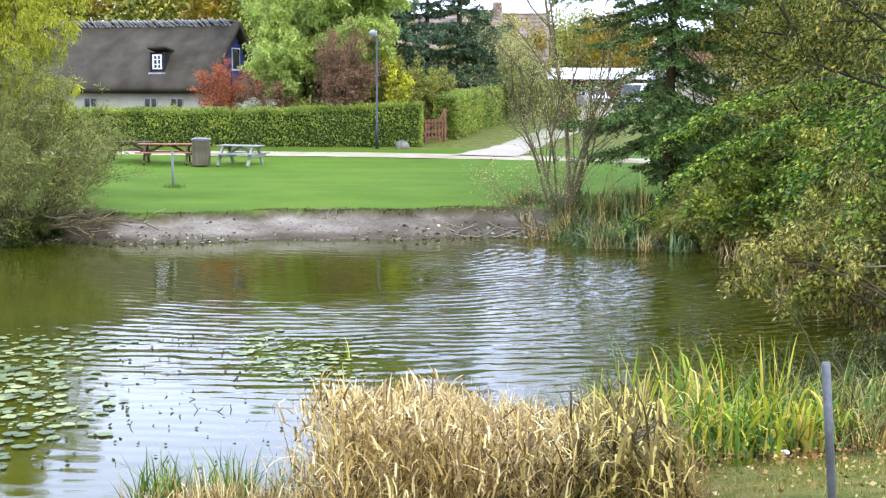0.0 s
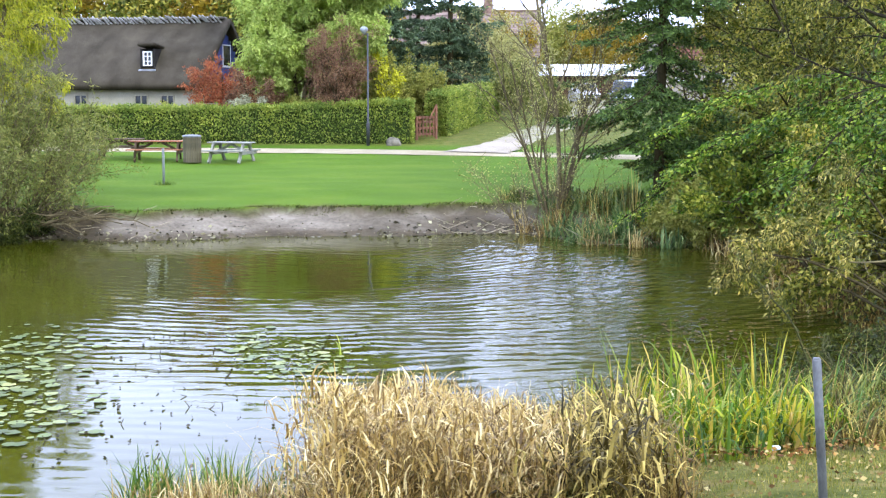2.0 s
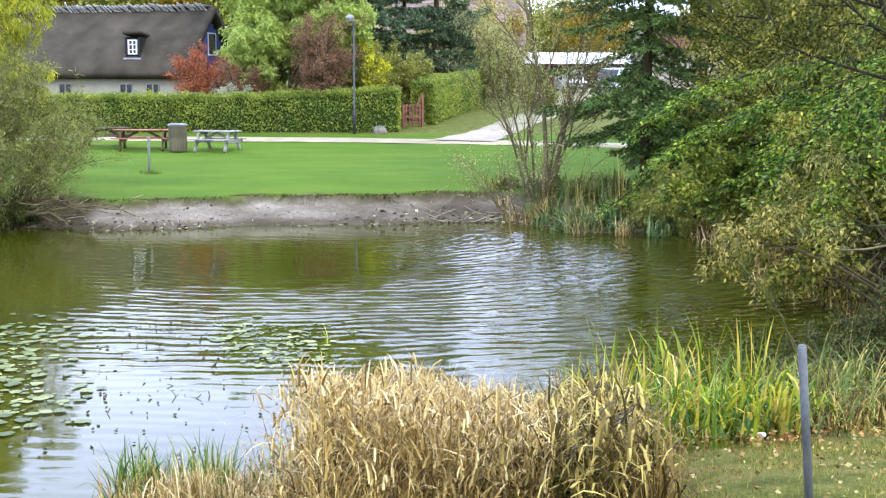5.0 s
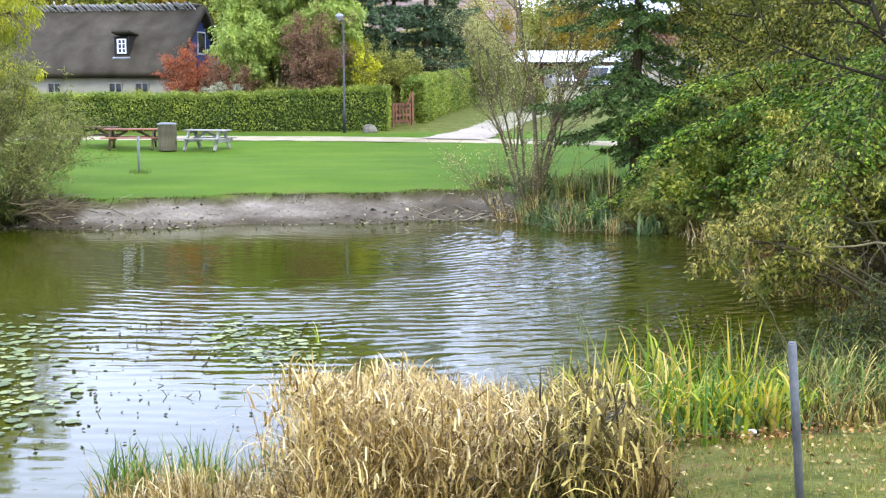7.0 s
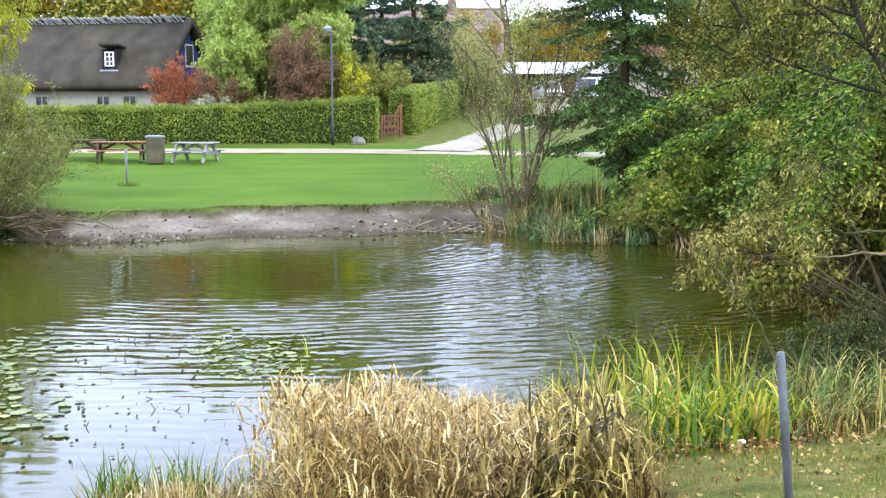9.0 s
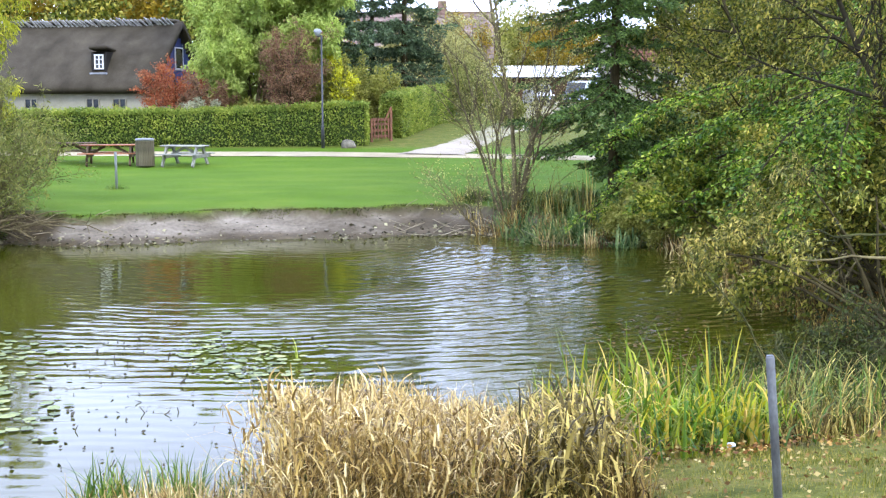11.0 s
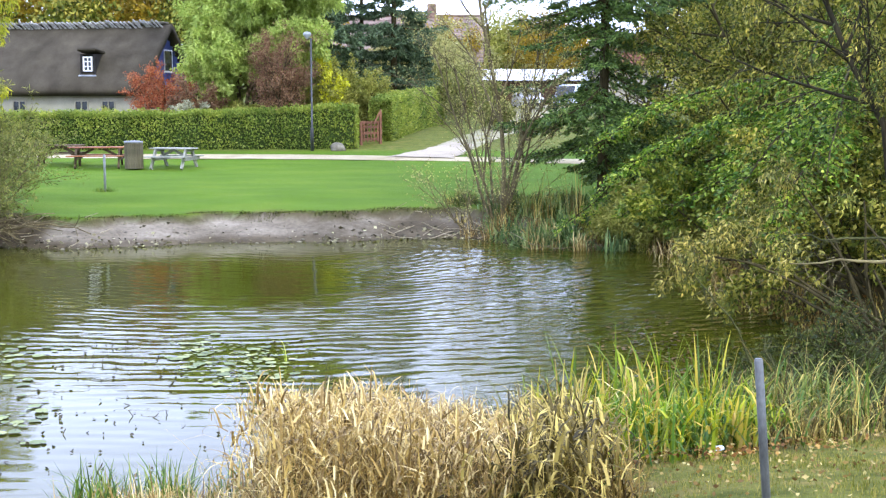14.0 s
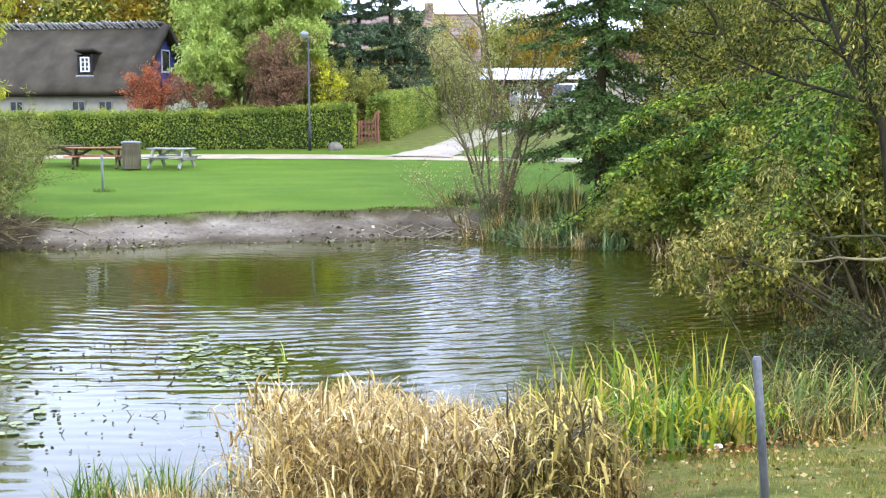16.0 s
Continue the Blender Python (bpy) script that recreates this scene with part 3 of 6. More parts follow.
def land(x, y):
    """Ground height. The pond's level is 0."""
    x, y = np.asarray(x, float), np.asarray(y, float)
    far = np.interp(y, FAR_Y, FAR_Z)
    bank = np.maximum(edge_far(x), 27)
    t = y - bank
    zf = -0.05 + 0.52 * smooth(-0.2, 2.0, t)
    zf = zf + (far - zf) * smooth(1.5, 1.68, t + 0.12 * np.sin(x * 2.3) + 0.08 * np.sin(x * 5.1 + 1))
    near = np.interp(y, [-1e4, 0, 4, 6.5, 9, 11.5, 13], [2.0, 1.98, 1.70, 1.40, 0.88, 0.45, 0.30])
    low = np.interp(y, [-1e4, 0, 4, 6.5, 9, 10.6], [2.0, 1.98, 1.45, 1.0, 0.40, 0.12])
    near = low + (near - low) * smooth(0.4, 2.2, x)
    zn = -0.05 + (near + 0.05) * smooth(-0.1, 1.6, edge_near(x) - y)
    right = 0.35 + 0.75 * smooth(0.3, 3.5, x - edge_right(y)) + 0.06 * np.maximum(0, x - edge_right(y) - 3).clip(0, 20)
    zr = -0.05 + (right + 0.05) * smooth(-0.05, 0.9, x - edge_right(y))
    left = -0.05 + 0.9 * smooth(0, 3, -21 - x)
    d_in = np.minimum.reduce([bank - y, y - edge_near(x), edge_right(y) - x, x + 21])
    bed = -0.05 - 0.6 * smooth(0, 3, d_in)
    z = np.where(t > -0.2, zf, np.where(edge_near(x) - y > -0.1, zn, np.where(x > edge_right(y), zr, np.where(x < -21, left, bed))))
    z = np.where((x > edge_right(y)) & (y > 10), np.maximum(z, zr * (1 - smooth(28, 36, y)) + z * smooth(28, 36, y)), z)
    return z


def ground_z(x, y):
    return float(land(x, y))


def rumple(x, y):
    return np.array([noise.noise(Vector((a * 0.9, b * 0.9, 3.3))) for a, b in zip(x.ravel(), y.ravel())]).reshape(x.shape)


def build_ground():
    xs = np.unique(np.concatenate([np.linspace(-900, -60, 16), np.linspace(-60, -16, 45), np.linspace(-16, 12, 141), np.linspace(12, 60, 49), np.linspace(60, 900, 16)]))
    ys = np.unique(np.concatenate([np.linspace(-700, -20, 14), np.linspace(-20, 4, 25), np.linspace(4, 15, 74), np.linspace(15, 28, 40), np.linspace(28, 37, 76), np.linspace(37, 60, 70), np.linspace(60, 140, 60), np.linspace(140, 1400, 22)]))
    X, Y = np.meshgrid(xs, ys)
    R = rumple(X, Y)
    Z = land(X, Y) + R * 0.035 * (np.abs(X) < 200)
    V = np.stack([X, Y, Z], -1).reshape(-1, 3)
    ny, nx = X.shape
    i = np.arange(nx * ny).reshape(ny, nx)
    F = np.stack([i[:-1, :-1], i[:-1, 1:], i[1:, 1:], i[1:, :-1]], -1).reshape(-1, 4)
    ob = poly_mesh("ground", V, F, M["ground"], None, True)
    tagged(ob, "mown green lawn and muddy banks sloping to a pond", "ground", kind="structure")
    t = Y - np.maximum(edge_far(X), 27)
    mud = np.where(Y > 26, smooth(1.72, 1.56, t + 0.12 * np.sin(X * 2.3) + 0.08 * np.sin(X * 5.1 + 1) + R * 0.15), 0)
    mud = np.maximum(mud, smooth(0.28, 0.05, Z + R * 0.1))
    wild = np.maximum(smooth(16, 13, Y), smooth(-0.5, 0.8, X - edge_right(Y) + R) * smooth(40, 34, Y + R * 2))
    wild = np.maximum(wild, smooth(2.3, 1.6, t + R) * (Y > 26) * 0.7)
    wild = np.maximum(wild, smooth(52, 54, Y + R) * 0.8)
    lip = t + 0.12 * np.sin(X * 2.3) + 0.08 * np.sin(X * 5.1 + 1) + R * 0.15
    # band at the lip: bare earth together with the lawn edge's shadow line
    soil = 0.7 * smooth(1.52, 1.59, lip) * smooth(1.74, 1.68, lip) * (Y > 26)
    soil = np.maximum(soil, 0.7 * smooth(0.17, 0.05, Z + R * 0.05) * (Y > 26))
    # bare wet earth under the willow plus its painted shade, trodden dark mud at the dead reeds
    # the patch in the near reed bed darkens the gaps between stems
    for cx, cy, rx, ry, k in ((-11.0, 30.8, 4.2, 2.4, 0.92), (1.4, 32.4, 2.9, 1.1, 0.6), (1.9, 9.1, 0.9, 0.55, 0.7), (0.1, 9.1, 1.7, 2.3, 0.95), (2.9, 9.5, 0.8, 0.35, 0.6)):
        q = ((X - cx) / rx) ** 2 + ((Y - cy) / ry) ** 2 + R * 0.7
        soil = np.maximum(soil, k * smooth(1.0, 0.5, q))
    # dark earth below the thicket, the shade under the trees put into its colour
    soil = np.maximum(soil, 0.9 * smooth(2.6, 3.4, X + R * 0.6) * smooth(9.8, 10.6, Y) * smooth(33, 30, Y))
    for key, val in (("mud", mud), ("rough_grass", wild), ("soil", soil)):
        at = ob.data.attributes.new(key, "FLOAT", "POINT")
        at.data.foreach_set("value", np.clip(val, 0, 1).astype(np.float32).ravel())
    return ob


def ribbon(name, label, centre, widths, lift, material, seed):
    """A path that lies on the land: centre line points and widths."""
    rng = np.random.default_rng(seed)
    c = np.array(centre, float)
    seg = np.concatenate([[0], np.cumsum(np.linalg.norm(np.diff(c, axis=0), axis=1))])
    s = np.arange(0, seg[-1], 0.35)
    p = np.stack([np.interp(s, seg, c[:, k]) for k in (0, 1)], 1)
    w = np.interp(s, seg, widths)
    d = unit(np.gradient(p, axis=0))
    nrm = np.stack([-d[:, 1], d[:, 0]], 1)
    cols = np.linspace(-0.5, 0.5, 9)
    wob = np.array([[noise.noise(Vector((a * 0.7, k * 7.0, seed))) * 0.22 + noise.noise(Vector((a * 2.6, k * 3.0, seed))) * 0.1 for a in s] for k in (0, 1)])
    G = p[:, None] + nrm[:, None] * (cols[None, :, None] * w[:, None, None])
    G[:, 0] -= nrm * wob[0][:, None]
    G[:, -1] += nrm * wob[1][:, None]
    Z = land(G[..., 0], G[..., 1]) + lift - 0.03 * (np.abs(cols)[None] > 0.49)
    V = np.concatenate([G, Z[..., None]], -1).reshape(-1, 3)
    i = np.arange(len(s) * 9).reshape(len(s), 9)
    F = np.stack([i[:-1, :-1], i[:-1, 1:], i[1:, 1:], i[1:, :-1]], -1).reshape(-1, 4)
    ob = poly_mesh(name, V, F[:, ::-1], material, None, True)
    return tagged(ob, label, "path", kind="structure")


build_ground()
wv = bmesh.new()
bmesh.ops.create_grid(wv, x_segments=24, y_segments=24, size=1.0)
bmesh.ops.transform(wv, matrix=Matrix.Translation((-7, 21, 0)) @ Matrix.Diagonal((16, 14.5, 1, 1)), verts=wv.verts)
pond = part("water", wv, M["water"], None, smooth=True)
tagged(pond, "murky green pond water with fine ripples reflecting pale sky", "pond water", kind="structure")
ribbon("path", "pale gravel footpath along the hedge", [(-40, 51.0), (-14, 50.6), (-3, 49.9), (4, 48.6), (12, 46.5), (30, 42)], [1.9, 1.9, 1.9, 1.9, 1.9, 1.9], 0.05, M["gravel"], 4)
ribbon("track", "pale gravel track that branches up to the yard", [(1.9, 49.2), (3.0, 53), (5.0, 59), (8.6, 71), (11.6, 86), (13, 96), (14.5, 104)], [2.2, 1.9, 2.0, 3.0, 6, 11, 12], 0.06, M["track"], 9)
ribbon("track_apron", "bare pale gravel where the track leaves the path", [(1.7, 49.0), (2.3, 51.0), (3.1, 53.4), (3.9, 55.6)], [2.8, 2.3, 1.8, 1.2], 0.09, M["gravel_dirt"], 12)


# ---------------------------------------------------------------- house behind the hedge
def window_part(parent, name, w, h, at, turn, cols, rows, deep=0.10, b=0.06, ledge="white_paint", paint="white_paint"):
    """A white casement: frame, panes and glazing bars, facing its own -y."""
    win = new(name)
    win.parent = parent
    win.matrix_basis = pose(*at, 0, 0, turn)
    fr = bmesh.new()
    box(fr, w, deep, b, (0, 0, h / 2 - b / 2))
    box(fr, w, deep, b, (0, 0, -h / 2 + b / 2))
    box(fr, b, deep, h - 2 * b, (-w / 2 + b / 2, 0, 0))
    box(fr, b, deep, h - 2 * b, (w / 2 - b / 2, 0, 0))
    for c in range(1, cols):
        box(fr, 0.045, deep * 0.7, h - 2 * b, (-w / 2 + w * c / cols, 0, 0))
    for r in range(1, rows):
        box(fr, w - 2 * b, deep * 0.5, 0.035, (0, -0.004, -h / 2 + h * r / rows))
    part("frame", fr, M[paint], win)
    pane = bmesh.new()
    box(pane, w - 2 * b, 0.02, h - 2 * b, (0, deep * 0.3, 0))
    part("pane", pane, M["glass"], win, "dark window glass")
    sill = bmesh.new()
    box(sill, w + 0.12, deep + 0.08, 0.04, (0, -0.05, -h / 2 - 0.02), bevel=0.01)
    part("sill", sill, M[ledge], win)
    return win


def thatched_house():
    """Local x runs along the front to the far end, y into the house, from the near corner."""
    gz = 1.65
    house = thing("thatched_house", "low whitewashed house with dark thatched roof and blue gable", "house", (-11.75, 61.6, gz), 0)
    house.matrix_basis = pose(-11.75, 61.6, gz, 0, 0, 180 - 14) @ Matrix.Diagonal((1, -1, 1, 1))
    L, W, E, R = 17.0, 6.4, 2.62, 5.75
    wall = bmesh.new()
    th = 0.35
    box(wall, L, th, E, (L / 2, th / 2, E / 2))
    box(wall, L, th, E, (L / 2, W - th / 2, E / 2))
    box(wall, th, W - 2 * th, E, (th / 2, W / 2, E / 2))
    box(wall, th, W - 2 * th, E, (L - th / 2, W / 2, E / 2))
    part("wall", wall, M["whitewash"], house, "whitewashed wall")
    # gable of upright blue boards, with a hole left for its window
    n = 22
    gable = new("gable")
    gable.parent = house
    for i in range(n):
        y0, y1 = W * i / n, W * (i + 1) / n
        ym = (y0 + y1) / 2
        top = E + (R - E - 0.25) * (1 - abs(ym - W / 2) / (W / 2))
        lo = E + 0.003
        spans = [(lo, top)]
        if abs(ym - 3.45) < 0.5:
            spans = [(lo, E + 0.88), (E + 2.03, top)]
        for a, b in spans:
            if b - a > 0.05:
                bm = bmesh.new()
                box(bm, 0.04 + 0.012 * (i % 2), (y1 - y0) - 0.012, b - a, (0.06, ym, (a + b) / 2))
                part("board", bm, M["blue_board"], gable)
    window_part(house, "window", 1.0, 1.15, (0.05, 3.45, E + 1.45), 90, 2, 3)
    # unseen dark panel added behind the gable window, for the unlit room
    inner = bmesh.new()
    box(inner, 0.05, 1.4, 1.6, (0.4, 3.45, E + 1.58))
    part("curtain", inner, M["dark_beam"], house)
    # the thatch: a thick, softly rounded saddle roof
    bm = bmesh.new()
    nx, ny = 60, 26
    ov = 0.45
    grid = []
    for i in range(nx + 1):
        x = -0.35 + (L + 0.7) * i / nx
        row = []
        for j in range(ny + 1):
            s = -1 + 2 * j / ny
            y = W / 2 + s * (W / 2 + ov)
            z = R + 0.12 - (R - E + 0.14) * (abs(s) ** 1.12) + 0.10 * math.exp(-(s * 6) ** 2)
            # the thatch swells over the dormer
            if s < 0:
                dx = (x - 2.9) / 1.2
                z += 0.42 * math.exp(-dx * dx * 1.4) * math.exp(-((s + 0.60) / 0.2) ** 2)
            z += 0.05 * noise.noise(Vector((x * 0.9, y * 0.9, 5)))
            row.append(bm.verts.new((x, y, z)))
        grid.append(row)
    for i in range(nx):
        for j in range(ny):
            bm.faces.new((grid[i][j], grid[i + 1][j], grid[i + 1][j + 1], grid[i][j + 1]))
    top = list(bm.faces)
    ext = bmesh.ops.extrude_face_region(bm, geom=top)
    bmesh.ops.translate(bm, vec=(0, 0, -0.34), verts=[v for v in ext["geom"] if isinstance(v, bmesh.types.BMVert)])
    bmesh.ops.recalc_face_normals(bm, faces=bm.faces)
    roof = part("roof", bm, M["thatch"], house, "dark weathered thatch", True)
    bm = bmesh.new()
    box(bm, L / 34 + 0.06, 0.8, 0.12, bevel=0.04)
    first = part("ridge_bundle", bm, M["ridge_straw"], roof, "straw bundle over the ridge")
    for k in range(34):
        m = pose(L * (k + 0.5) / 34, W / 2, R + 0.26 + 0.02 * math.sin(k * 1.7), 0, 0, 3 * math.sin(k)) @ Matrix.Diagonal((1, 0.94 + 0.12 * math.sin(k * 2.1), 1, 1))
        if k:
            again(first, m, roof)
        else:
            first.matrix_basis = m
    rng = np.random.default_rng(5)
    bm = bmesh.new()
    box(bm, 0.085, 0.06, 0.9, (0, 0, 0), bevel=0.012)
    first = part("ridge_timber", bm, M["ridge_wood"], roof, "pale weathered crossed ridge timber")
    first.matrix_basis = pose(0.1, W / 2 - 0.36, R + 0.08, 48, 30, 0)
    for k in range(1, 78):
        x = 0.1 + k * 0.215 + rng.uniform(-0.05, 0.05)
        for sgn in (-1, 1):
            again(first, pose(x, W / 2 + sgn * 0.36, R + 0.08 + rng.uniform(-0.04, 0.05), -sgn * 48 + rng.uniform(-5, 5), 32 + rng.uniform(-14, 14), 0), roof)
    # eave board with a dark strip standing for the eave's shadow, and dormer
    bm = bmesh.new()
    box(bm, L, 0.34, 0.10, (L / 2, -0.19, E - 0.33))
    box(bm, L, 0.06, 0.2, (L / 2, -0.035, E - 0.2))
    part("eave_board", bm, M["dark_beam"], house)
    dorm = new("dormer")
    dorm.parent = house
    dorm.matrix_basis = pose(2.9, 0.22, E + 1.16)
    bm = bmesh.new()
    box(bm, 0.10, 1.2, 1.05, (-0.36, 0.55, 0.02), bevel=0.01)
    box(bm, 0.10, 1.2, 1.05, (0.36, 0.55, 0.02), bevel=0.01)
    box(bm, 0.62, 0.05, 1.05, (0, 0.5, 0.02))
    part("cheek", bm, M["dark_beam"], dorm)
    bm = bmesh.new()
    box(bm, 0.95, 0.10, 0.26, (0, -0.06, -0.62), (30, 0, 0), 0.01)
    part("apron", bm, M["lamp_head"], dorm, "grey lead apron")
    bm = bmesh.new()
    vs = box(bm, 1.02, 1.7, 0.18, (0, 0.66, 0.66), (-8, 0, 0), 0.06)
    part("dormer_thatch", bm, M["thatch"], dorm)
    window_part(dorm, "dormer_window", 0.50, 0.74, (0.02, 0.02, 0.05), 0, 2, 3, ledge="dark_beam")
    for x in (1.75, 3.2, 6.6, 8.6):
        window_part(house, "window", 0.72, 0.95, (x, -0.03, 1.52), 0, 2, 2, 0.12, 0.035, "whitewash", "whitewash")
    return house


thatched_house()


# ---------------------------------------------------------------- hedges
def hedge(name, label, pts, depth, tops, seed, leaf="leaf_hedge", density=1900):
    """A clipped hedge along a line of (x, y) points with a top height over the ground."""
    rng = np.random.default_rng(seed)
    root = thing(name, label, "hedge", (pts[0][0], pts[0][1], ground_z(*pts[0])))
    o = np.array([pts[0][0], pts[0][1], ground_z(*pts[0])])
    c = np.array(pts, float)
    seg = np.concatenate([[0], np.cumsum(np.linalg.norm(np.diff(c, axis=0), axis=1))])
    s = np.linspace(0, seg[-1], max(8, int(seg[-1] / 0.4)))
    p = np.stack([np.interp(s, seg, c[:, k]) for k in (0, 1)], 1)
    h = np.interp(s, seg, tops)
    d = unit(np.gradient(p, axis=0))
    nr = np.stack([-d[:, 1], d[:, 0]], 1)
    prof = [(-0.5, -0.1), (-0.52, 0.5), (-0.46, 0.93), (-0.3, 1.0), (0.3, 1.0), (0.46, 0.93), (0.52, 0.5), (0.5, -0.1)]
    V = []
    for i in range(len(s)):
        gz = ground_z(*p[i])
        for a, b in prof:
            k = 1 + 0.26 * noise.noise(Vector((s[i] * 1.6, a * 3, b * 3 + seed)))
            q = p[i] + nr[i] * a * (depth - 0.12) * k
            V.append((q[0] - o[0], q[1] - o[1], gz - o[2] + b * (h[i] - 0.06) * (1 + 0.07 * noise.noise(Vector((s[i] * 0.9, 2, seed))))))
    V = np.array(V)
    idx = np.arange(len(V)).reshape(len(s), -1)
    F = np.stack([idx[:-1, :-1], idx[1:, :-1], idx[1:, 1:], idx[:-1, 1:]], -1).reshape(-1, 4)
    # closed body behind the leaves, coloured dark as the hedge's inner shade
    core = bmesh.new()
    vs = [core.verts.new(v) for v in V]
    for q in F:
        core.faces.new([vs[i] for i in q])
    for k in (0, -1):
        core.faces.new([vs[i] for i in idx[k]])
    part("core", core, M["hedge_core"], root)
    n = int(seg[-1] * density)
    G = V.reshape(len(s), len(prof), 3)
    u, v = rng.uniform(0, len(s) - 1.001, n), rng.uniform(0, len(prof) - 1.001, n)
    i, j = u.astype(int), v.astype(int)
    fu, fv = (u - i)[:, None], (v - j)[:, None]
    pos = (G[i, j] * (1 - fu) + G[i + 1, j] * fu) * (1 - fv) + (G[i, j + 1] * (1 - fu) + G[i + 1, j + 1] * fu) * fv
    mid = np.stack([np.interp(u, np.arange(len(s)), p[:, 0]) - o[0], np.interp(u, np.arange(len(s)), p[:, 1]) - o[1], pos[:, 2] * 0.7], 1)
    outw = unit(pos - mid)
    pos = pos + outw * np.abs(rng.normal(0, 0.09, n))[:, None]
    # the two ends
    e = int(density * depth * 1.3)
    for k, sg in ((0, -1), (len(s) - 1, 1)):
        a, b = rng.uniform(-0.5, 0.5, e), rng.uniform(0, 1, e)
        q = p[k] + nr[k] * (a * depth)[:, None] + d[k] * sg * (0.04 + np.abs(rng.normal(0, 0.05, e)))[:, None]
        pos = np.concatenate([pos, np.stack([q[:, 0] - o[0], q[:, 1] - o[1], ground_z(*p[k]) - o[2] + b * h[k]], 1)])
        outw = np.concatenate([outw, np.tile([d[k][0] * sg, d[k][1] * sg, 0], (e, 1))])
    n = len(pos)
    D = outw * 0.8 + rng.normal(size=(n, 3)) * 0.7 + np.array([0, 0, 0.1])
    quads_ob("foliage", leaf_quads(rng, pos, D, 0.115, 0.6), M[leaf], root)
    return root


hedge("hedge", "long clipped green beech hedge turning yellow in places", [(-34, 55.5), (-20, 54.6), (-8, 54.2), (-1.1, 54.4)], 1.0, [1.45, 1.45, 1.52, 1.82], 3)
hedge("hedge", "clipped hedge running uphill beside the gravel track", [(0.15, 57.2), (0.9, 61), (2.0, 66), (3.2, 71)], 1.1, [1.95, 1.95, 1.9, 1.9], 8)


# ---------------------------------------------------------------- garden and path furniture
def lamp_post():
    x, y = -2.86, 53.0
    root = thing("street_lamp", "slender grey park lamp with a pale domed head", "street lamp", (x, y, ground_z(x, y)))
    bm = bmesh.new()
    lathe(bm, [(0.075, -0.1), (0.075, 0.9), (0.07, 0.95), (0.042, 1.0), (0.038, 4.75), (0.03, 4.8)], 12)
    part("pole", bm, M["lamp_pole"], root, "grey steel pole", True)
    bm = bmesh.new()
    lathe(bm, [(0.04, -0.20), (0.08, -0.17), (0.17, -0.05), (0.18, 0.0), (0.155, 0.05), (0.08, 0.09), (0.02, 0.105)], 16, (-0.16, 0, 4.98))
    part("head", bm, M["lamp_head"], root, "pale domed lamp head", True)
    bm = bmesh.new()
    box(bm, 0.22, 0.05, 0.05, (-0.08, 0, 4.77), (0, -18, 0), 0.01)
    part("bracket", bm, M["lamp_pole"], root)


lamp_post()


def picnic_table(label, wood, at, turn, bench="", legs="", L=1.85):
    """Planked top, two benches on A-shaped legs."""
    root = thing("picnic_table", label, "picnic table", (at[0], at[1], ground_z(*at)), turn, group="picnic tables by the path")
    bm = bmesh.new()
    box(bm, L, 0.135, 0.042, bevel=0.006)
    first = part("tabletop_plank", bm, M[wood], root)
    first.matrix_basis = pose(0, -0.29, 0.735)
    for k in range(1, 5):
        again(first, pose(0, -0.29 + 0.145 * k, 0.735), root)
    for sy in (-1, 1):
        for k in (0, 1):
            bm = bmesh.new()
            box(bm, L, 0.135, 0.042, (0, sy * (0.62 + 0.145 * k), 0.44), bevel=0.006)
            part("bench_plank", bm, M[bench or wood], root)
    for sx in (-1, 1):
        x = sx * L * 0.36
        for sy in (-1, 1):
            bm = bmesh.new()
            box(bm, 0.07, 0.14, 0.86, (x, sy * 0.47, 0.355), (sy * 33, 0, 0), 0.006)
            part("leg", bm, M[legs or wood], root)
        bm = bmesh.new()
        box(bm, 0.06, 1.5, 0.13, (x + 0.066, 0, 0.365), bevel=0.006)
        part("bench_bearer", bm, M[legs or wood], root)
        bm = bmesh.new()
        box(bm, 0.045, 0.70, 0.09, (x + 0.05, 0, 0.668), bevel=0.006)
        part("top_bearer", bm, M[legs or wood], root)
        bm = bmesh.new()
        box(bm, 0.70, 0.08, 0.09, (x - sx * 0.30, 0, 0.53), (0, sx * 28, 0), 0.006)
        part("brace", bm, M[legs or wood], root)
    return root


picnic_table("red-brown stained wooden picnic table with benches", "wood_red", (-10.4, 46.0), 6, "", "wood_brown", 2.15)
picnic_table("weathered pale grey wooden picnic table with benches", "wood_grey", (-7.55, 45.5), -15, L=1.65)
picnic_table("brown wooden picnic table standing partly behind willow", "wood_brown", (-12.1, 47.0), 6)


def litter_bin():
    x, y = -8.95, 45.2
    root = thing("litter_bin", "round litter bin clad in dark wooden slats with metal lid", "litter bin", (x, y, ground_z(x, y)))
    bm = bmesh.new()
    lathe(bm, [(0.29, 0.02), (0.29, 0.93), (0.27, 0.95)], 20)
    part("liner", bm, M["plastic_black"], root)
    n = 22
    bm = bmesh.new()
    box(bm, 0.086, 0.03, 0.93, bevel=0.006)
    first = part("slat", bm, M["bin_wood"], root)
    first.matrix_basis = pose(0.32, 0, 0.49, 0, 0, 90)
    for k in range(1, n):
        a = 2 * math.pi * k / n
        again(first, pose(0.32 * math.cos(a), 0.32 * math.sin(a), 0.49, 0, 0, math.degrees(a) + 90), root)
    bm = bmesh.new()
    lathe(bm, [(0.33, 0.955), (0.345, 0.965), (0.345, 1.01), (0.32, 1.03), (0.10, 1.045)], 24)
    part("lid", bm, M["lamp_head"], root, "pale galvanised metal lid", True)


litter_bin()


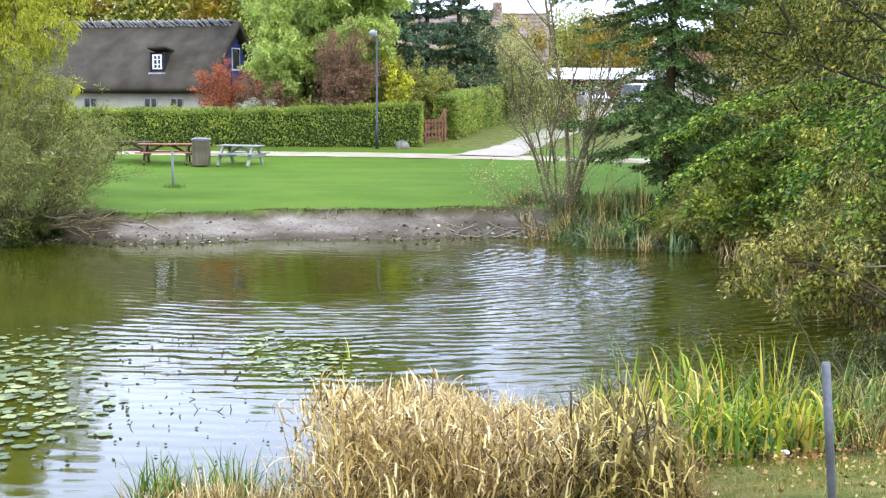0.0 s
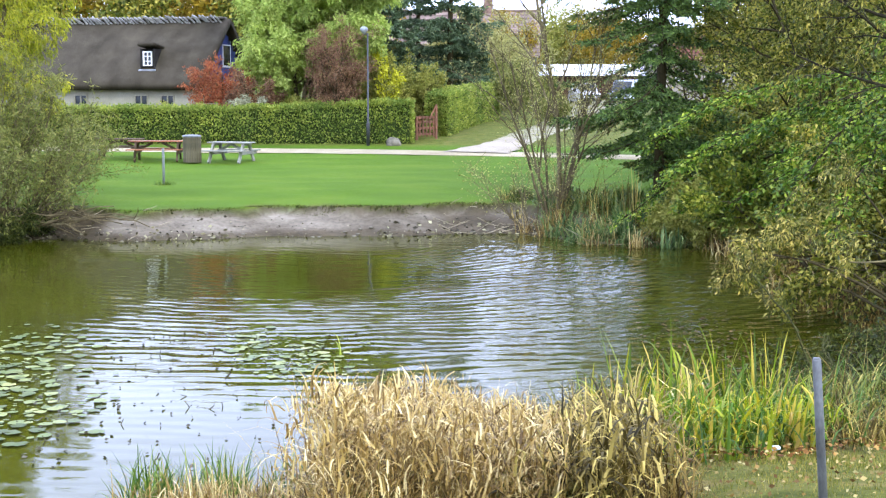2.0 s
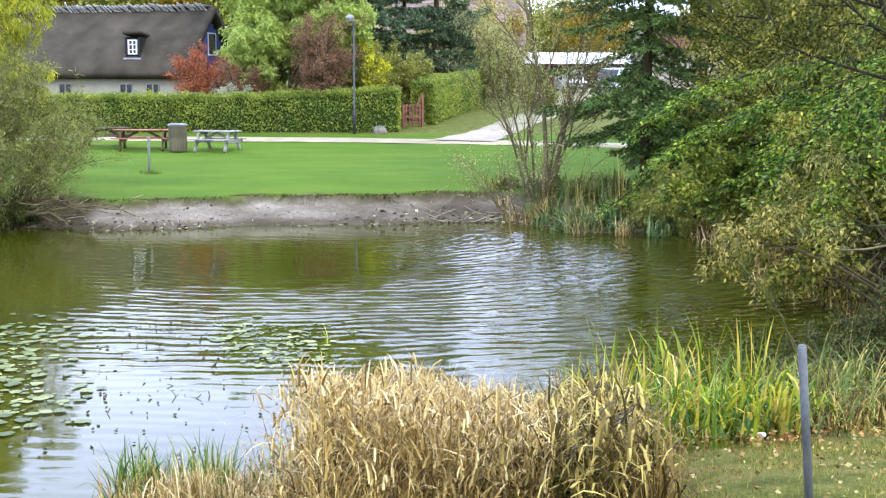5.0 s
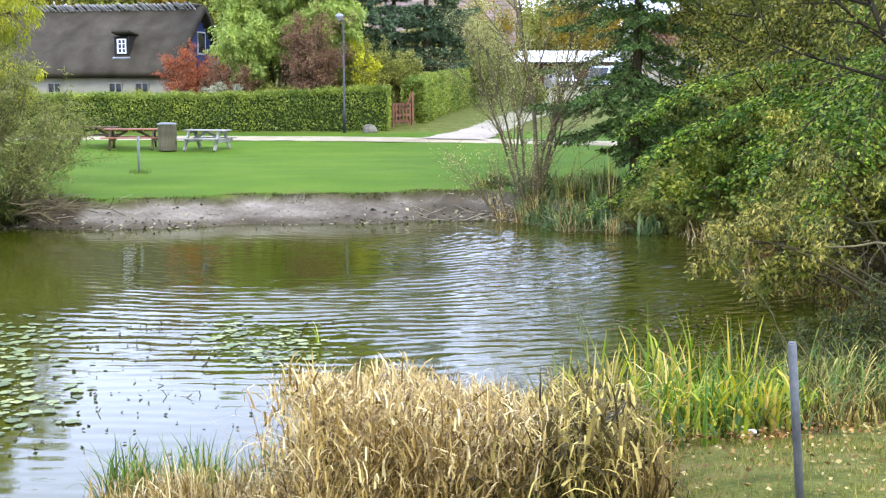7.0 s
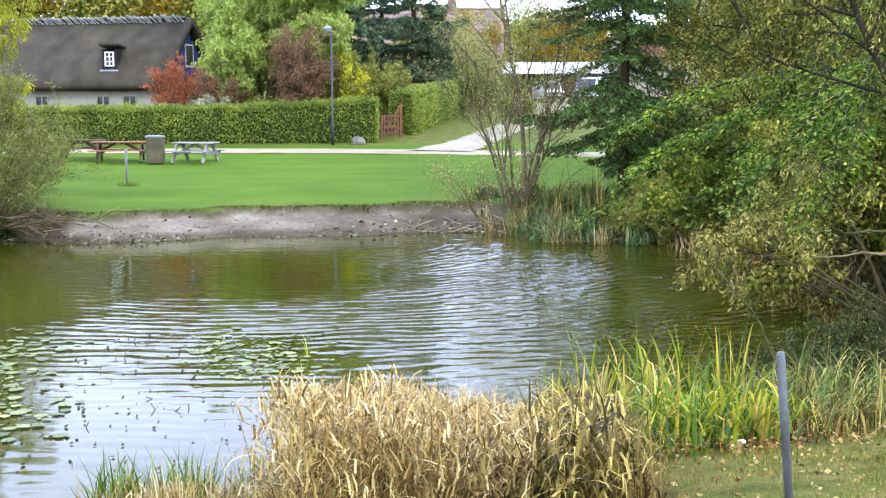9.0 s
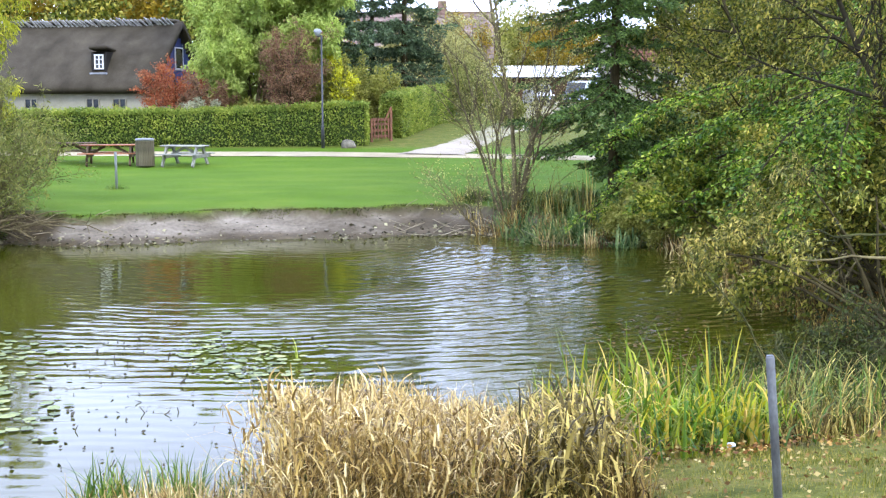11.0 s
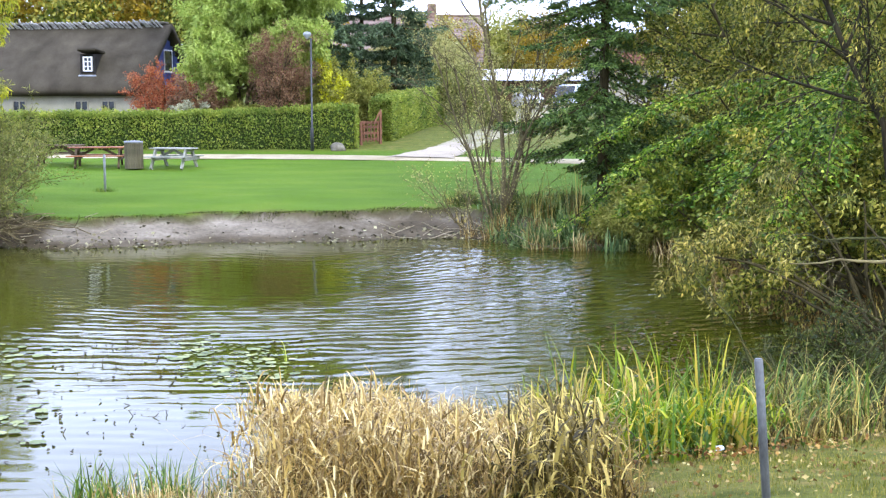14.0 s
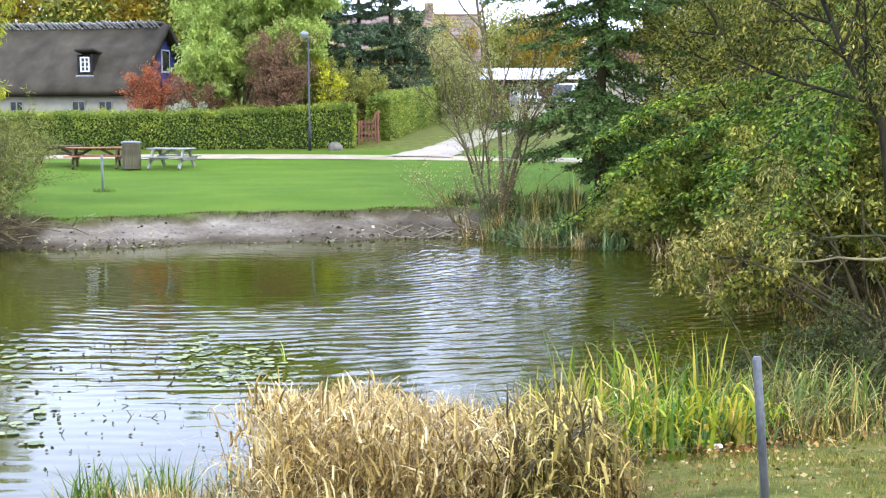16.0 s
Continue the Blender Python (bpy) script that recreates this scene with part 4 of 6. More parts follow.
def stake():
    x, y = -8.25, 37.2
    root = thing("stake", "thin grey post standing in the lawn", "post", (x, y, ground_z(x, y)))
    bm = bmesh.new()
    lathe(bm, [(0.04, -0.2), (0.04, 1.08), (0.035, 1.11), (0.015, 1.12)], 10)
    part("pole", bm, M["lamp_head"], root, "", True)
    rng = np.random.default_rng(4)
    n = 160
    b = np.stack([rng.normal(0, 0.16, n), rng.normal(0, 0.12, n), np.full(n, -0.02)], 1)
    V, F = blades(rng, b, rng.uniform(0.08, 0.22, n), np.full(n, 0.012), rng.uniform(0, 0.6, n), rng.uniform(0.1, 0.7, n), 3)
    tuft = poly_mesh("grass_tuft", V, F, M["blade_green"])
    tuft.location = (x, y, ground_z(x, y))
    tagged(tuft, "uncut grass round the foot of a post", "grass", kind="stuff")


stake()


def garden_gate():
    x, y = -0.35, 55.6
    root = thing("garden_gate", "red-brown wooden garden gate standing ajar by the hedge", "gate", (x, y, ground_z(x, y)), 24)
    for px, h in ((-0.48, 1.05), (0.48, 1.5)):
        bm = bmesh.new()
        box(bm, 0.11, 0.11, h + 0.2, (px, 0, h / 2 - 0.1), bevel=0.01)
        part("post", bm, M["gate_red"], root)
    leaf = new("gate_leaf")
    leaf.parent = root
    for z in (0.25, 0.52, 0.80, 1.0):
        bm = bmesh.new()
        box(bm, 0.82, 0.03, 0.11, (0, 0, z), bevel=0.006)
        part("rail", bm, M["gate_red"], leaf)
    for k in range(5):
        bm = bmesh.new()
        box(bm, 0.07, 0.025, 0.95, (-0.34 + k * 0.17, -0.03, 0.6), bevel=0.006)
        part("picket", bm, M["gate_red"], leaf)
    bm = bmesh.new()
    box(bm, 0.07, 0.03, 0.75, (0.30, -0.06, 1.25), (0, 28, 0), 0.006)
    part("brace", bm, M["gate_red"], leaf)


garden_gate()


def boulder():
    x, y = -1.75, 53.0
    bm = bmesh.new()
    bmesh.ops.create_icosphere(bm, subdivisions=3, radius=0.31)
    for v in bm.verts:
        k = 1 + 0.22 * noise.noise(v.co * 3.0 + Vector((3, 1, 7)))
        v.co = Vector((v.co.x * 1.05 * k, v.co.y * 0.8 * k, max(-0.15, v.co.z * 0.85 * k)))
    ob = part("boulder", bm, M["stone"], None, "", True)
    ob.location = (x, y, ground_z(x, y) + 0.08)
    tagged(ob, "rounded grey boulder at the foot of the hedge", "boulder")


boulder()


def low_wall():
    x, y = -9.5, 58.0
    root = thing("garden_wall", "low whitewashed garden wall with red tile coping", "wall", (x, y, 1.7), 0)
    bm = bmesh.new()
    box(bm, 3.4, 0.25, 1.6, (0, 0, 0.8))
    part("wall", bm, M["whitewash"], root)
    for k in range(12):
        bm = bmesh.new()
        box(bm, 0.27, 0.36, 0.05, (-1.56 + k * 0.284, 0, 1.63), (8, 0, 0), 0.015)
        part("coping_tile", bm, M["tile_red"], root)


low_wall()


# ---------------------------------------------------------------- yard on the hill
def van(label, at, turn, paint, size):
    """A small delivery van: body with raked nose, glazing, lamps, bumper, wheels. Its front faces its own -y."""
    root = thing("van", label, "van", (at[0], at[1], ground_z(*at)), turn, group="vans in the yard")
    L, W, H = size
    prof = [(-L / 2, 0.30), (-L / 2, 0.72), (-L / 2 + 0.12, 0.90), (-L / 2 + 0.75, 1.05), (-L / 2 + 1.35, H - 0.10), (-L / 2 + 1.7, H), (L / 2 - 0.15, H), (L / 2, H - 0.15), (L / 2, 0.30)]
    bm = bmesh.new()
    rows = []
    for sx in (-1, 1):
        rows.append([bm.verts.new((sx * (W / 2 - (0.10 if z > 1.0 else 0)), y, z)) for y, z in prof])
    n = len(prof)
    for i in range(n):
        bm.faces.new((rows[0][i], rows[0][(i + 1) % n], rows[1][(i + 1) % n], rows[1][i]))
    bm.faces.new(rows[0][::-1])
    bm.faces.new(rows[1])
    bmesh.ops.recalc_face_normals(bm, faces=bm.faces)
    bmesh.ops.bevel(bm, geom=list(bm.edges), offset=0.05, segments=2, affect="EDGES")
    part("body", bm, M[paint], root, "", True)
    rake = math.degrees(math.atan2(0.6, H - 1.15))
    bm = bmesh.new()
    box(bm, W - 0.42, 0.03, math.hypot(0.6, H - 1.15) - 0.12, (0, -L / 2 + 1.03, (1.05 + H - 0.1) / 2 + 0.01), (-rake, 0, 0), 0.01)
    part("windscreen", bm, M["glass"], root)
    for sx in (-1, 1):
        bm = bmesh.new()
        box(bm, 0.03, 0.9, 0.42, (sx * (W / 2 - 0.055), -L / 2 + 1.85, 1.28), (0, -sx * 5, 0), 0.01)
        part("side_window", bm, M["glass"], root)
        bm = bmesh.new()
        box(bm, 0.32, 0.10, 0.18, (sx * (W / 2 - 0.25), -L / 2 + 0.03, 0.74), (0, 0, 0), 0.03)
        part("headlight", bm, M["lamp_head"], root)
        bm = bmesh.new()
        box(bm, 0.16, 0.10, 0.20, (sx * (W / 2 + 0.08), -L / 2 + 1.1, 1.12), (0, 0, 0), 0.03)
        part("wing_mirror", bm, M["plastic_black"], root)
        for y in (-L / 2 + 0.75, L / 2 - 0.8):
            wheel = new("wheel")
            wheel.parent = root
            wheel.matrix_basis = pose(sx * (W / 2 - 0.10), y, 0.31, 0, 90, 0)
            bm = bmesh.new()
            lathe(bm, [(0.20, -0.10), (0.29, -0.10), (0.31, -0.06), (0.31, 0.06), (0.29, 0.10), (0.20, 0.10)], 18)
            part("tyre", bm, M["tyre"], wheel, "", True)
            bm = bmesh.new()
            lathe(bm, [(0.05, -0.105), (0.19, -0.104), (0.19, 0.104), (0.05, 0.105)], 14)
            part("rim", bm, M["rim"], wheel, "", True)
    bm = bmesh.new()
    box(bm, W - 0.04, 0.14, 0.24, (0, -L / 2 - 0.01, 0.42), (0, 0, 0), 0.04)
    part("bumper", bm, M["plastic_black"], root)
    bm = bmesh.new()
    box(bm, 0.8, 0.06, 0.12, (0, -L / 2 - 0.005, 0.74), (0, 0, 0), 0.02)
    part("grille", bm, M["plastic_black"], root)


van("small white delivery van parked facing the pond", (11.9, 97.3), 6, "car_white", (4.2, 1.78, 1.72))
van("pale blue and white van parked behind the spruce", (15.3, 96.5), -30, "car_blue", (4.8, 1.9, 2.0))


def shed():
    x, y = 13.0, 106.5
    gz = 3.2
    root = thing("shed", "long brown boarded shed with a white sheet roof", "shed", (x, y, gz))
    for k in range(44):
        bm = bmesh.new()
        box(bm, 0.235, 0.05 + 0.012 * (k % 2), 2.25, (-5.2 + k * 0.24, 0, 1.1), bevel=0.006)
        part("board", bm, M["brown_board"], root)
    bm = bmesh.new()
    box(bm, 0.06, 4.5, 2.25, (-5.3, 2.3, 1.1))
    box(bm, 0.06, 4.5, 2.25, (5.3, 2.3, 1.1))
    box(bm, 10.6, 0.06, 2.25, (0, 4.6, 1.1))
    part("wall", bm, M["brown_board"], root)
    for k in range(11):
        bm = bmesh.new()
        box(bm, 0.99, 3.1, 0.06, (-5.0 + k * 1.0, 1.0, 2.72), (20, 0, 0), 0.01)
        part("roof_sheet", bm, M["roof_white"], root)
    bm = bmesh.new()
    box(bm, 11.1, 3.0, 0.06, (0, 3.8, 2.75), (-20, 0, 0))
    part("back_roof", bm, M["roof_white"], root)
    bm = bmesh.new()
    box(bm, 11.1, 0.05, 0.14, (0, -0.48, 2.18))
    part("fascia", bm, M["dark_beam"], root)


shed()


def tiled_house(label, at, turn, size, wall, roof="tile_red"):
    """A brick house with tiled saddle roof, windows and a chimney."""
    L, W, E, R = size
    root = thing("house", label, "house", (at[0], at[1], ground_z(*at) - 0.1), turn)
    bm = bmesh.new()
    for sx in (-1, 1):
        box(bm, 0.3, W, E, (sx * (L / 2 - 0.15), 0, E / 2))
    for sy in (-1, 1):
        box(bm, L - 0.6, 0.3, E, (0, sy * (W / 2 - 0.15), E / 2))
    for sx in (-1, 1):
        vs = [bm.verts.new((sx * (L / 2 - 0.15) + d, y, z)) for d in (-0.14, 0.14) for y, z in ((-W / 2, E), (W / 2, E), (0, R))]
        bm.faces.new(vs[:3][::-1])
        bm.faces.new(vs[3:])
        for i in range(3):
            bm.faces.new((vs[i], vs[(i + 1) % 3], vs[3 + (i + 1) % 3], vs[3 + i]))
    bmesh.ops.recalc_face_normals(bm, faces=bm.faces)
    part("wall", bm, M[wall], root)
    sl = math.hypot(W / 2 + 0.4, (R - E) * (W / 2 + 0.4) / (W / 2))
    ang = math.degrees(math.atan2(R - E, W / 2))
    roofs = new("roof")
    roofs.parent = root
    for sy in (-1, 1):
        nrow = 11
        for k in range(nrow):
            f = (k + 0.5) / nrow
            bm = bmesh.new()
            box(bm, L + 0.5, sl / nrow + 0.05, 0.07, (0, sy * (W / 2 + 0.4) * (1 - f), E - (R - E) * 0.4 / (W / 2) + f * (R - E) * (1 + 0.8 / W) + 0.09), (-sy * (ang - 4), 0, 0), 0.02)
            part("tile_course", bm, M[roof], roofs)
    bm = bmesh.new()
    box(bm, L + 0.5, 0.3, 0.16, (0, 0, R + 0.14), bevel=0.05)
    part("ridge_tile", bm, M[roof], roofs)
    bm = bmesh.new()
    box(bm, 0.7, 0.6, 1.5, (L * 0.22, 0, R + 0.3), bevel=0.03)
    part("chimney", bm, M["brick"], roofs)
    for k in range(4):
        window_part(root, "window", 1.3, 1.2, (-L / 2 + L * (k + 0.5) / 4, -W / 2 - 0.02, E - 1.2), 0, 2, 1)
    return root


tiled_house("brick house with red tiled roof behind dark conifers", (1.2, 98), -6, (14.0, 8.0, 3.9, 7.3), "whitewash", "tile_faded")
tiled_house("cream rendered house beyond the spruce", (25.0, 108), 8, (12, 7, 3.4, 6.0), "plaster_cream")


def yard_post():
    x, y = 7.0, 57.0
    root = thing("gate_post", "weathered brown wooden post beside the track", "post", (x, y, ground_z(x, y)))
    bm = bmesh.new()
    box(bm, 0.22, 0.22, 1.5, (0, 0, 0.6), bevel=0.02)
    part("pole", bm, M["wood_brown"], root)


yard_post()


# ---------------------------------------------------------------- foreground post
def fence_post():
    x, y = 1.885, 5.86
    gz = ground_z(x, y)
    root = thing("metal_post", "leaning grey galvanised metal post on the bank", "post", (x + 0.075, y, gz))
    root.matrix_basis = pose(x + 0.075, y, gz, 0, -5.0, 0)
    top = 2.33 - gz
    bm = bmesh.new()
    lathe(bm, [(0.022, -0.3), (0.022, top - 0.01), (0.019, top)], 16)
    part("pole", bm, M["metal_grey"], root, "", True)
    bm = bmesh.new()
    lathe(bm, [(0.019, top + 0.0005), (0.018, top + 0.004), (0.006, top + 0.006)], 14)
    part("cap", bm, M["metal_grey"], root, "", True)


fence_post()


# ---------------------------------------------------------------- trees and shrubs
def gz_at(x, y, down=0.0):
    return (x, y, ground_z(x, y) - down)


BUSH = dict(levels=2, kids=[10, 7], angle=[38, 40], ratio=[0.5, 0.5], up=[0.02, 0.02, 0.0], wob=0.13, taper=0.35)
BUSH["from"] = [0.15, 0.15]
THICK = dict(levels=3, kids=[9, 6, 4], angle=[45, 45, 40], ratio=[0.55, 0.5, 0.5], up=[0.0, 0.02, 0.0, -0.02], wob=0.14, taper=0.35)
THICK["from"] = [0.15, 0.15, 0.15]
WEEP = dict(levels=3, kids=[12, 8, 5], angle=[55, 45, 50], ratio=[0.55, 0.5, 0.65], up=[0.03, 0.0, -0.10, -0.22], wob=0.12, taper=0.35)
WEEP["from"] = [0.2, 0.2, 0.2]
FEATHER = dict(levels=3, kids=[10, 7, 4], angle=[24, 26, 26], ratio=[0.5, 0.5, 0.5], up=[0.06, 0.05, 0.04, 0.02], wob=0.09, taper=0.35)
FEATHER["from"] = [0.15, 0.15, 0.15]
WAND = dict(levels=2, kids=[9, 5], angle=[24, 26], ratio=[0.5, 0.45], up=[0.05, 0.06, 0.03], wob=0.07, taper=0.5)
WAND["from"] = [0.2, 0.2]

# by the pond, left bank
plant("willow_shrub", "grey-green willow shrub with bare stems hanging over the bank", "willow shrub", gz_at(-11.2, 31.2), 11, "leaf_willow", "bark_olive",
      stems=24, height=3.2, lean=68, radius=0.022, per=2.4, size=0.14, aspect=0.18, droop=0.2, loose=0.05, level=1, spec=FEATHER, foot=0.4)
plant("willow_shrub", "taller willow shrub with thin leafy wands behind the bank", "willow shrub", gz_at(-12.3, 32.6), 13, "leaf_willow", "bark_olive",
      stems=22, height=3.3, lean=46, radius=0.026, per=2.8, size=0.15, aspect=0.18, droop=0.2, loose=0.05, level=1, spec=FEATHER, foot=0.4)
# low growth whose dark leaf colour stands for shade inside the willow
plant("willow_shrub", "low willow growth darkened for shade at the bank's foot", "willow shrub", gz_at(-10.9, 30.6), 14, "leaf_thicket", "bark",
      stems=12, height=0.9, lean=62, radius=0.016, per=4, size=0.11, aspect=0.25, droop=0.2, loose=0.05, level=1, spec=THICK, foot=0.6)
plant("willow_tree", "yellow-green willow tree with drooping leafy twigs", "willow tree", gz_at(-13.6, 34.5), 12, "leaf_yellowgreen", "bark_grey",
      stems=4, height=9.2, lean=12, radius=0.10, per=22, size=0.17, aspect=0.2, droop=1.1, loose=0.07, spec=dict(WEEP, up=[0.03, 0.0, -0.14, -0.40], ratio=[0.36, 0.5, 0.85]))
# garden
plant("garden_tree", "light green leafy garden tree with hanging branches", "tree", gz_at(-6.3, 59.2), 21, "leaf_light", "bark_grey",
      stems=4, height=8.3, lean=9, radius=0.12, per=90, size=0.19, aspect=0.4, droop=0.6, loose=0.12, spec=dict(WEEP, ratio=[0.42, 0.5, 0.65]))
plant("red_shrub", "bright red autumn shrub in front of the house", "shrub", gz_at(-10.35, 58.3), 22, "leaf_red", "bark",
      stems=9, height=3.2, lean=24, radius=0.03, per=20, size=0.10, aspect=0.5, loose=0.06, level=1, spec=BUSH)
plant("purple_shrub", "brown-purple upright shrub above the hedge", "shrub", gz_at(-4.45, 55.4), 23, "leaf_purple", "bark",
      stems=11, height=4.7, lean=7, radius=0.04, per=22, size=0.095, aspect=0.45, loose=0.07, level=1, spec=dict(BUSH, ratio=[0.42, 0.5], angle=[36, 38]))
plant("dark_red_shrub", "dark reddish shrub beside the hedge", "shrub", gz_at(-8.3, 57.0), 24, "leaf_purple", "bark",
      stems=6, height=2.6, lean=35, radius=0.03, per=24, size=0.11, aspect=0.5, loose=0.06, level=1, spec=BUSH)
plant("white_flowering_shrub", "shrub with pale whitish flowers behind the hedge", "shrub", gz_at(-8.2, 55.7), 25, "flower_white", "bark",
      stems=5, height=1.8, lean=20, radius=0.02, per=12, size=0.10, aspect=0.8, loose=0.05, level=1, spec=BUSH, leaf_name="blossom")
plant("yellow_shrub", "bright yellow-leaved slender shrub in the garden", "shrub", gz_at(-1.75, 57.3), 26, "leaf_yellow", "bark",
      stems=2, height=3.9, lean=11, radius=0.03, per=12, size=0.14, aspect=0.6, loose=0.10, level=1, tilt_az=178, spec=dict(WAND, ratio=[0.3, 0.4]))
for at, sd, h in (((-2.6, 58.8), 27, 3.6), ((-1.0, 59.5), 28, 2.7), ((-12.15, 57.6), 30, 1.2), ((-7.3, 56.7), 57, 1.7), ((-6.0, 56.6), 58, 1.6)):
    plant("garden_shrub", "rounded green garden shrub", "shrub", gz_at(*at), sd, "leaf_garden", "bark",
          stems=7, height=h, lean=32, radius=0.035, per=26, size=0.13, aspect=0.5, loose=0.07, level=1, spec=BUSH)
conifer("spruce", "tall dark blue-green spruce behind the garden", gz_at(-3.0, 68), 31, 17, 3.3, "needle_blue", 1.5, 0.62, 1.0, 0.2)
conifer("spruce", "tall dark spruce with sparse boughs behind the garden", gz_at(0.9, 71), 32, 16, 3.2, "needle_blue", 1.2, 0.8, 1.0, 0.2)
conifer("spruce", "dark spruce in front of the brick house", gz_at(-1.0, 75), 33, 14, 2.8, "needle_blue", 1.2, 0.8, 0.9, 0.2)
conifer("spruce", "low dark spruce beside the hedge", gz_at(2.2, 74), 34, 7.0, 2.4, "needle_blue", 0.5, 0.36, 1.2, 0.2)

# by the pond, middle and right bank
plant("bare_shrub", "tall half-bare multi-stemmed shrub on the bank", "shrub", gz_at(3.2, 32.6), 41, "leaf_sparse", "bark_olive",
      stems=8, height=4.8, lean=21, radius=0.040, per=3.2, size=0.065, aspect=0.35, loose=0.06, level=1, spec=dict(WAND, levels=3, kids=[7, 6, 4], angle=[26, 28, 30], ratio=[0.55, 0.5, 0.45], up=[0.06, 0.06, 0.03, 0.0], wob=0.11) | {"from": [0.25, 0.15, 0.15]}, foot=0.22)
plant("bare_shrub", "low twiggy brown shrub with pale withered leaves", "shrub", gz_at(2.8, 32.4), 56, "leaf_sparse", "bark_olive",
      stems=14, height=2.4, lean=44, radius=0.014, per=1.8, size=0.06, aspect=0.5, loose=0.04, level=1, spec=dict(WAND, wob=0.14, kids=[9, 6], angle=[32, 35]), foot=0.45)
plant("young_tree", "slim young tree with sparse yellowing leaves", "tree", gz_at(3.3, 32.2), 42, "leaf_sparse", "bark_olive",
      stems=1, height=8.5, lean=1, radius=0.07, per=9, size=0.08, aspect=0.35, loose=0.06, spec=dict(WAND, levels=3, kids=[14, 6, 4], angle=[34, 32, 30], ratio=[0.36, 0.45, 0.45], up=[0.02, 0.05, 0.03, 0]) | {"from": [0.28, 0.2, 0.2]})
conifer("spruce", "dark green spruce with drooping boughs on the bank", gz_at(6.1, 33.0), 43, 19, 3.4, "needle", 1.6, 0.42, 1.4, 0.12, ragged=True)
plant("green_shrub", "bright green broad-leaved shrub leaning over the pond", "shrub", gz_at(7.8, 23.6), 44, "leaf_green", "bark_grey",
      stems=14, height=2.5, lean=60, radius=0.04, per=20, size=0.105, aspect=0.5, droop=0.25, loose=0.06, level=1, spec=THICK, foot=0.4, clear=(0.75, 0.0, 0.0))
plant("green_shrub", "low light green shrub spreading over the far water's edge", "shrub", gz_at(7.2, 29.9), 147, "leaf_garden", "bark",
      stems=14, height=1.5, lean=58, radius=0.025, per=14, size=0.10, aspect=0.5, droop=0.3, loose=0.06, level=1, spec=THICK, foot=0.5)
plant("green_shrub", "green broad-leaved shrub with yellowing leaves by the water", "shrub", gz_at(8.3, 18.8), 45, "leaf_olive", "bark",
      stems=11, height=2.6, lean=45, radius=0.035, per=14, size=0.095, aspect=0.5, droop=0.3, loose=0.06, level=1, spec=THICK, foot=0.4)
LIMB = dict(levels=3, kids=[10, 7, 5], angle=[40, 40, 45], ratio=[0.5, 0.5, 0.6], up=[-0.05, -0.06, -0.15, -0.25], wob=0.15, taper=0.3)
LIMB["from"] = [0.25, 0.2, 0.2]
plant("overhanging_willow", "yellowing willow with narrow leaves hanging to the water", "willow shrub", gz_at(7.6, 17.3), 46, "leaf_gold", "bark",
      stems=9, height=2.75, lean=64, radius=0.035, per=14, size=0.085, aspect=0.28, droop=0.7, loose=0.06, level=1, tilt_az=185, spec=LIMB, foot=0.3, clear=(0.05, 1.35, -3.0))
plant("overhanging_willow", "willow with yellow-green leaves above the thicket", "willow shrub", gz_at(7.4, 15.0), 53, "leaf_olive", "bark",
      stems=6, height=2.4, lean=36, radius=0.035, per=9, size=0.095, aspect=0.24, droop=0.6, loose=0.06, level=1, tilt_az=175, spec=LIMB, foot=0.3, clear=(2.2, 0.0, 0.0))
plant("overhanging_willow", "willow tree with long hanging yellow-olive leaves", "willow tree", gz_at(7.55, 16.6), 160, "leaf_hanging", "bark_dark",
      stems=2, height=6.4, lean=8, radius=0.08, per=9, size=0.095, aspect=0.24, droop=1.1, loose=0.06, level=1, tilt_az=100, foot=0.1,
      spec=dict(WEEP, kids=[15, 8, 5], ratio=[0.36, 0.5, 0.7], up=[0.03, 0.02, -0.10, -0.30]) | {"from": [0.40, 0.2, 0.2]}, clear=(3.1, 0.0, 0.0))
# both thickets have leaves coloured dark for the shade under the canopy
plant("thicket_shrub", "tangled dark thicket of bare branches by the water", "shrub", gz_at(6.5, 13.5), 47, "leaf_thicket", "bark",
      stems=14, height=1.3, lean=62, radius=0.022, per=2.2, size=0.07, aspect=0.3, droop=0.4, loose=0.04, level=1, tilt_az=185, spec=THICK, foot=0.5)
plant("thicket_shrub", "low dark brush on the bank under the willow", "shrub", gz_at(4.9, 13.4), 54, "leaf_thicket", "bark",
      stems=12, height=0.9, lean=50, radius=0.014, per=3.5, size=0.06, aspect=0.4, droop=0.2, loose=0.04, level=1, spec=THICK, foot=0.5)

plant("green_shrub", "dark green shrub under the trees behind the spruce", "shrub", gz_at(8.5, 36.5), 140, "leaf_green", "bark",
      stems=11, height=2.2, lean=45, radius=0.035, per=24, size=0.12, aspect=0.5, droop=0.2, loose=0.07, level=1, spec=BUSH, foot=0.4)


def branch(name, label, group, at, lines, material):
    """A loose branch: its limb and each of its twigs."""
    root = thing(name, label, "branch", at, group=group)
    for k, line in enumerate(lines):
        V, F = tubes([line], [6, 4])
        poly_mesh("limb" if k == 0 else "twig", V, F, M[material], root, True)
    return root


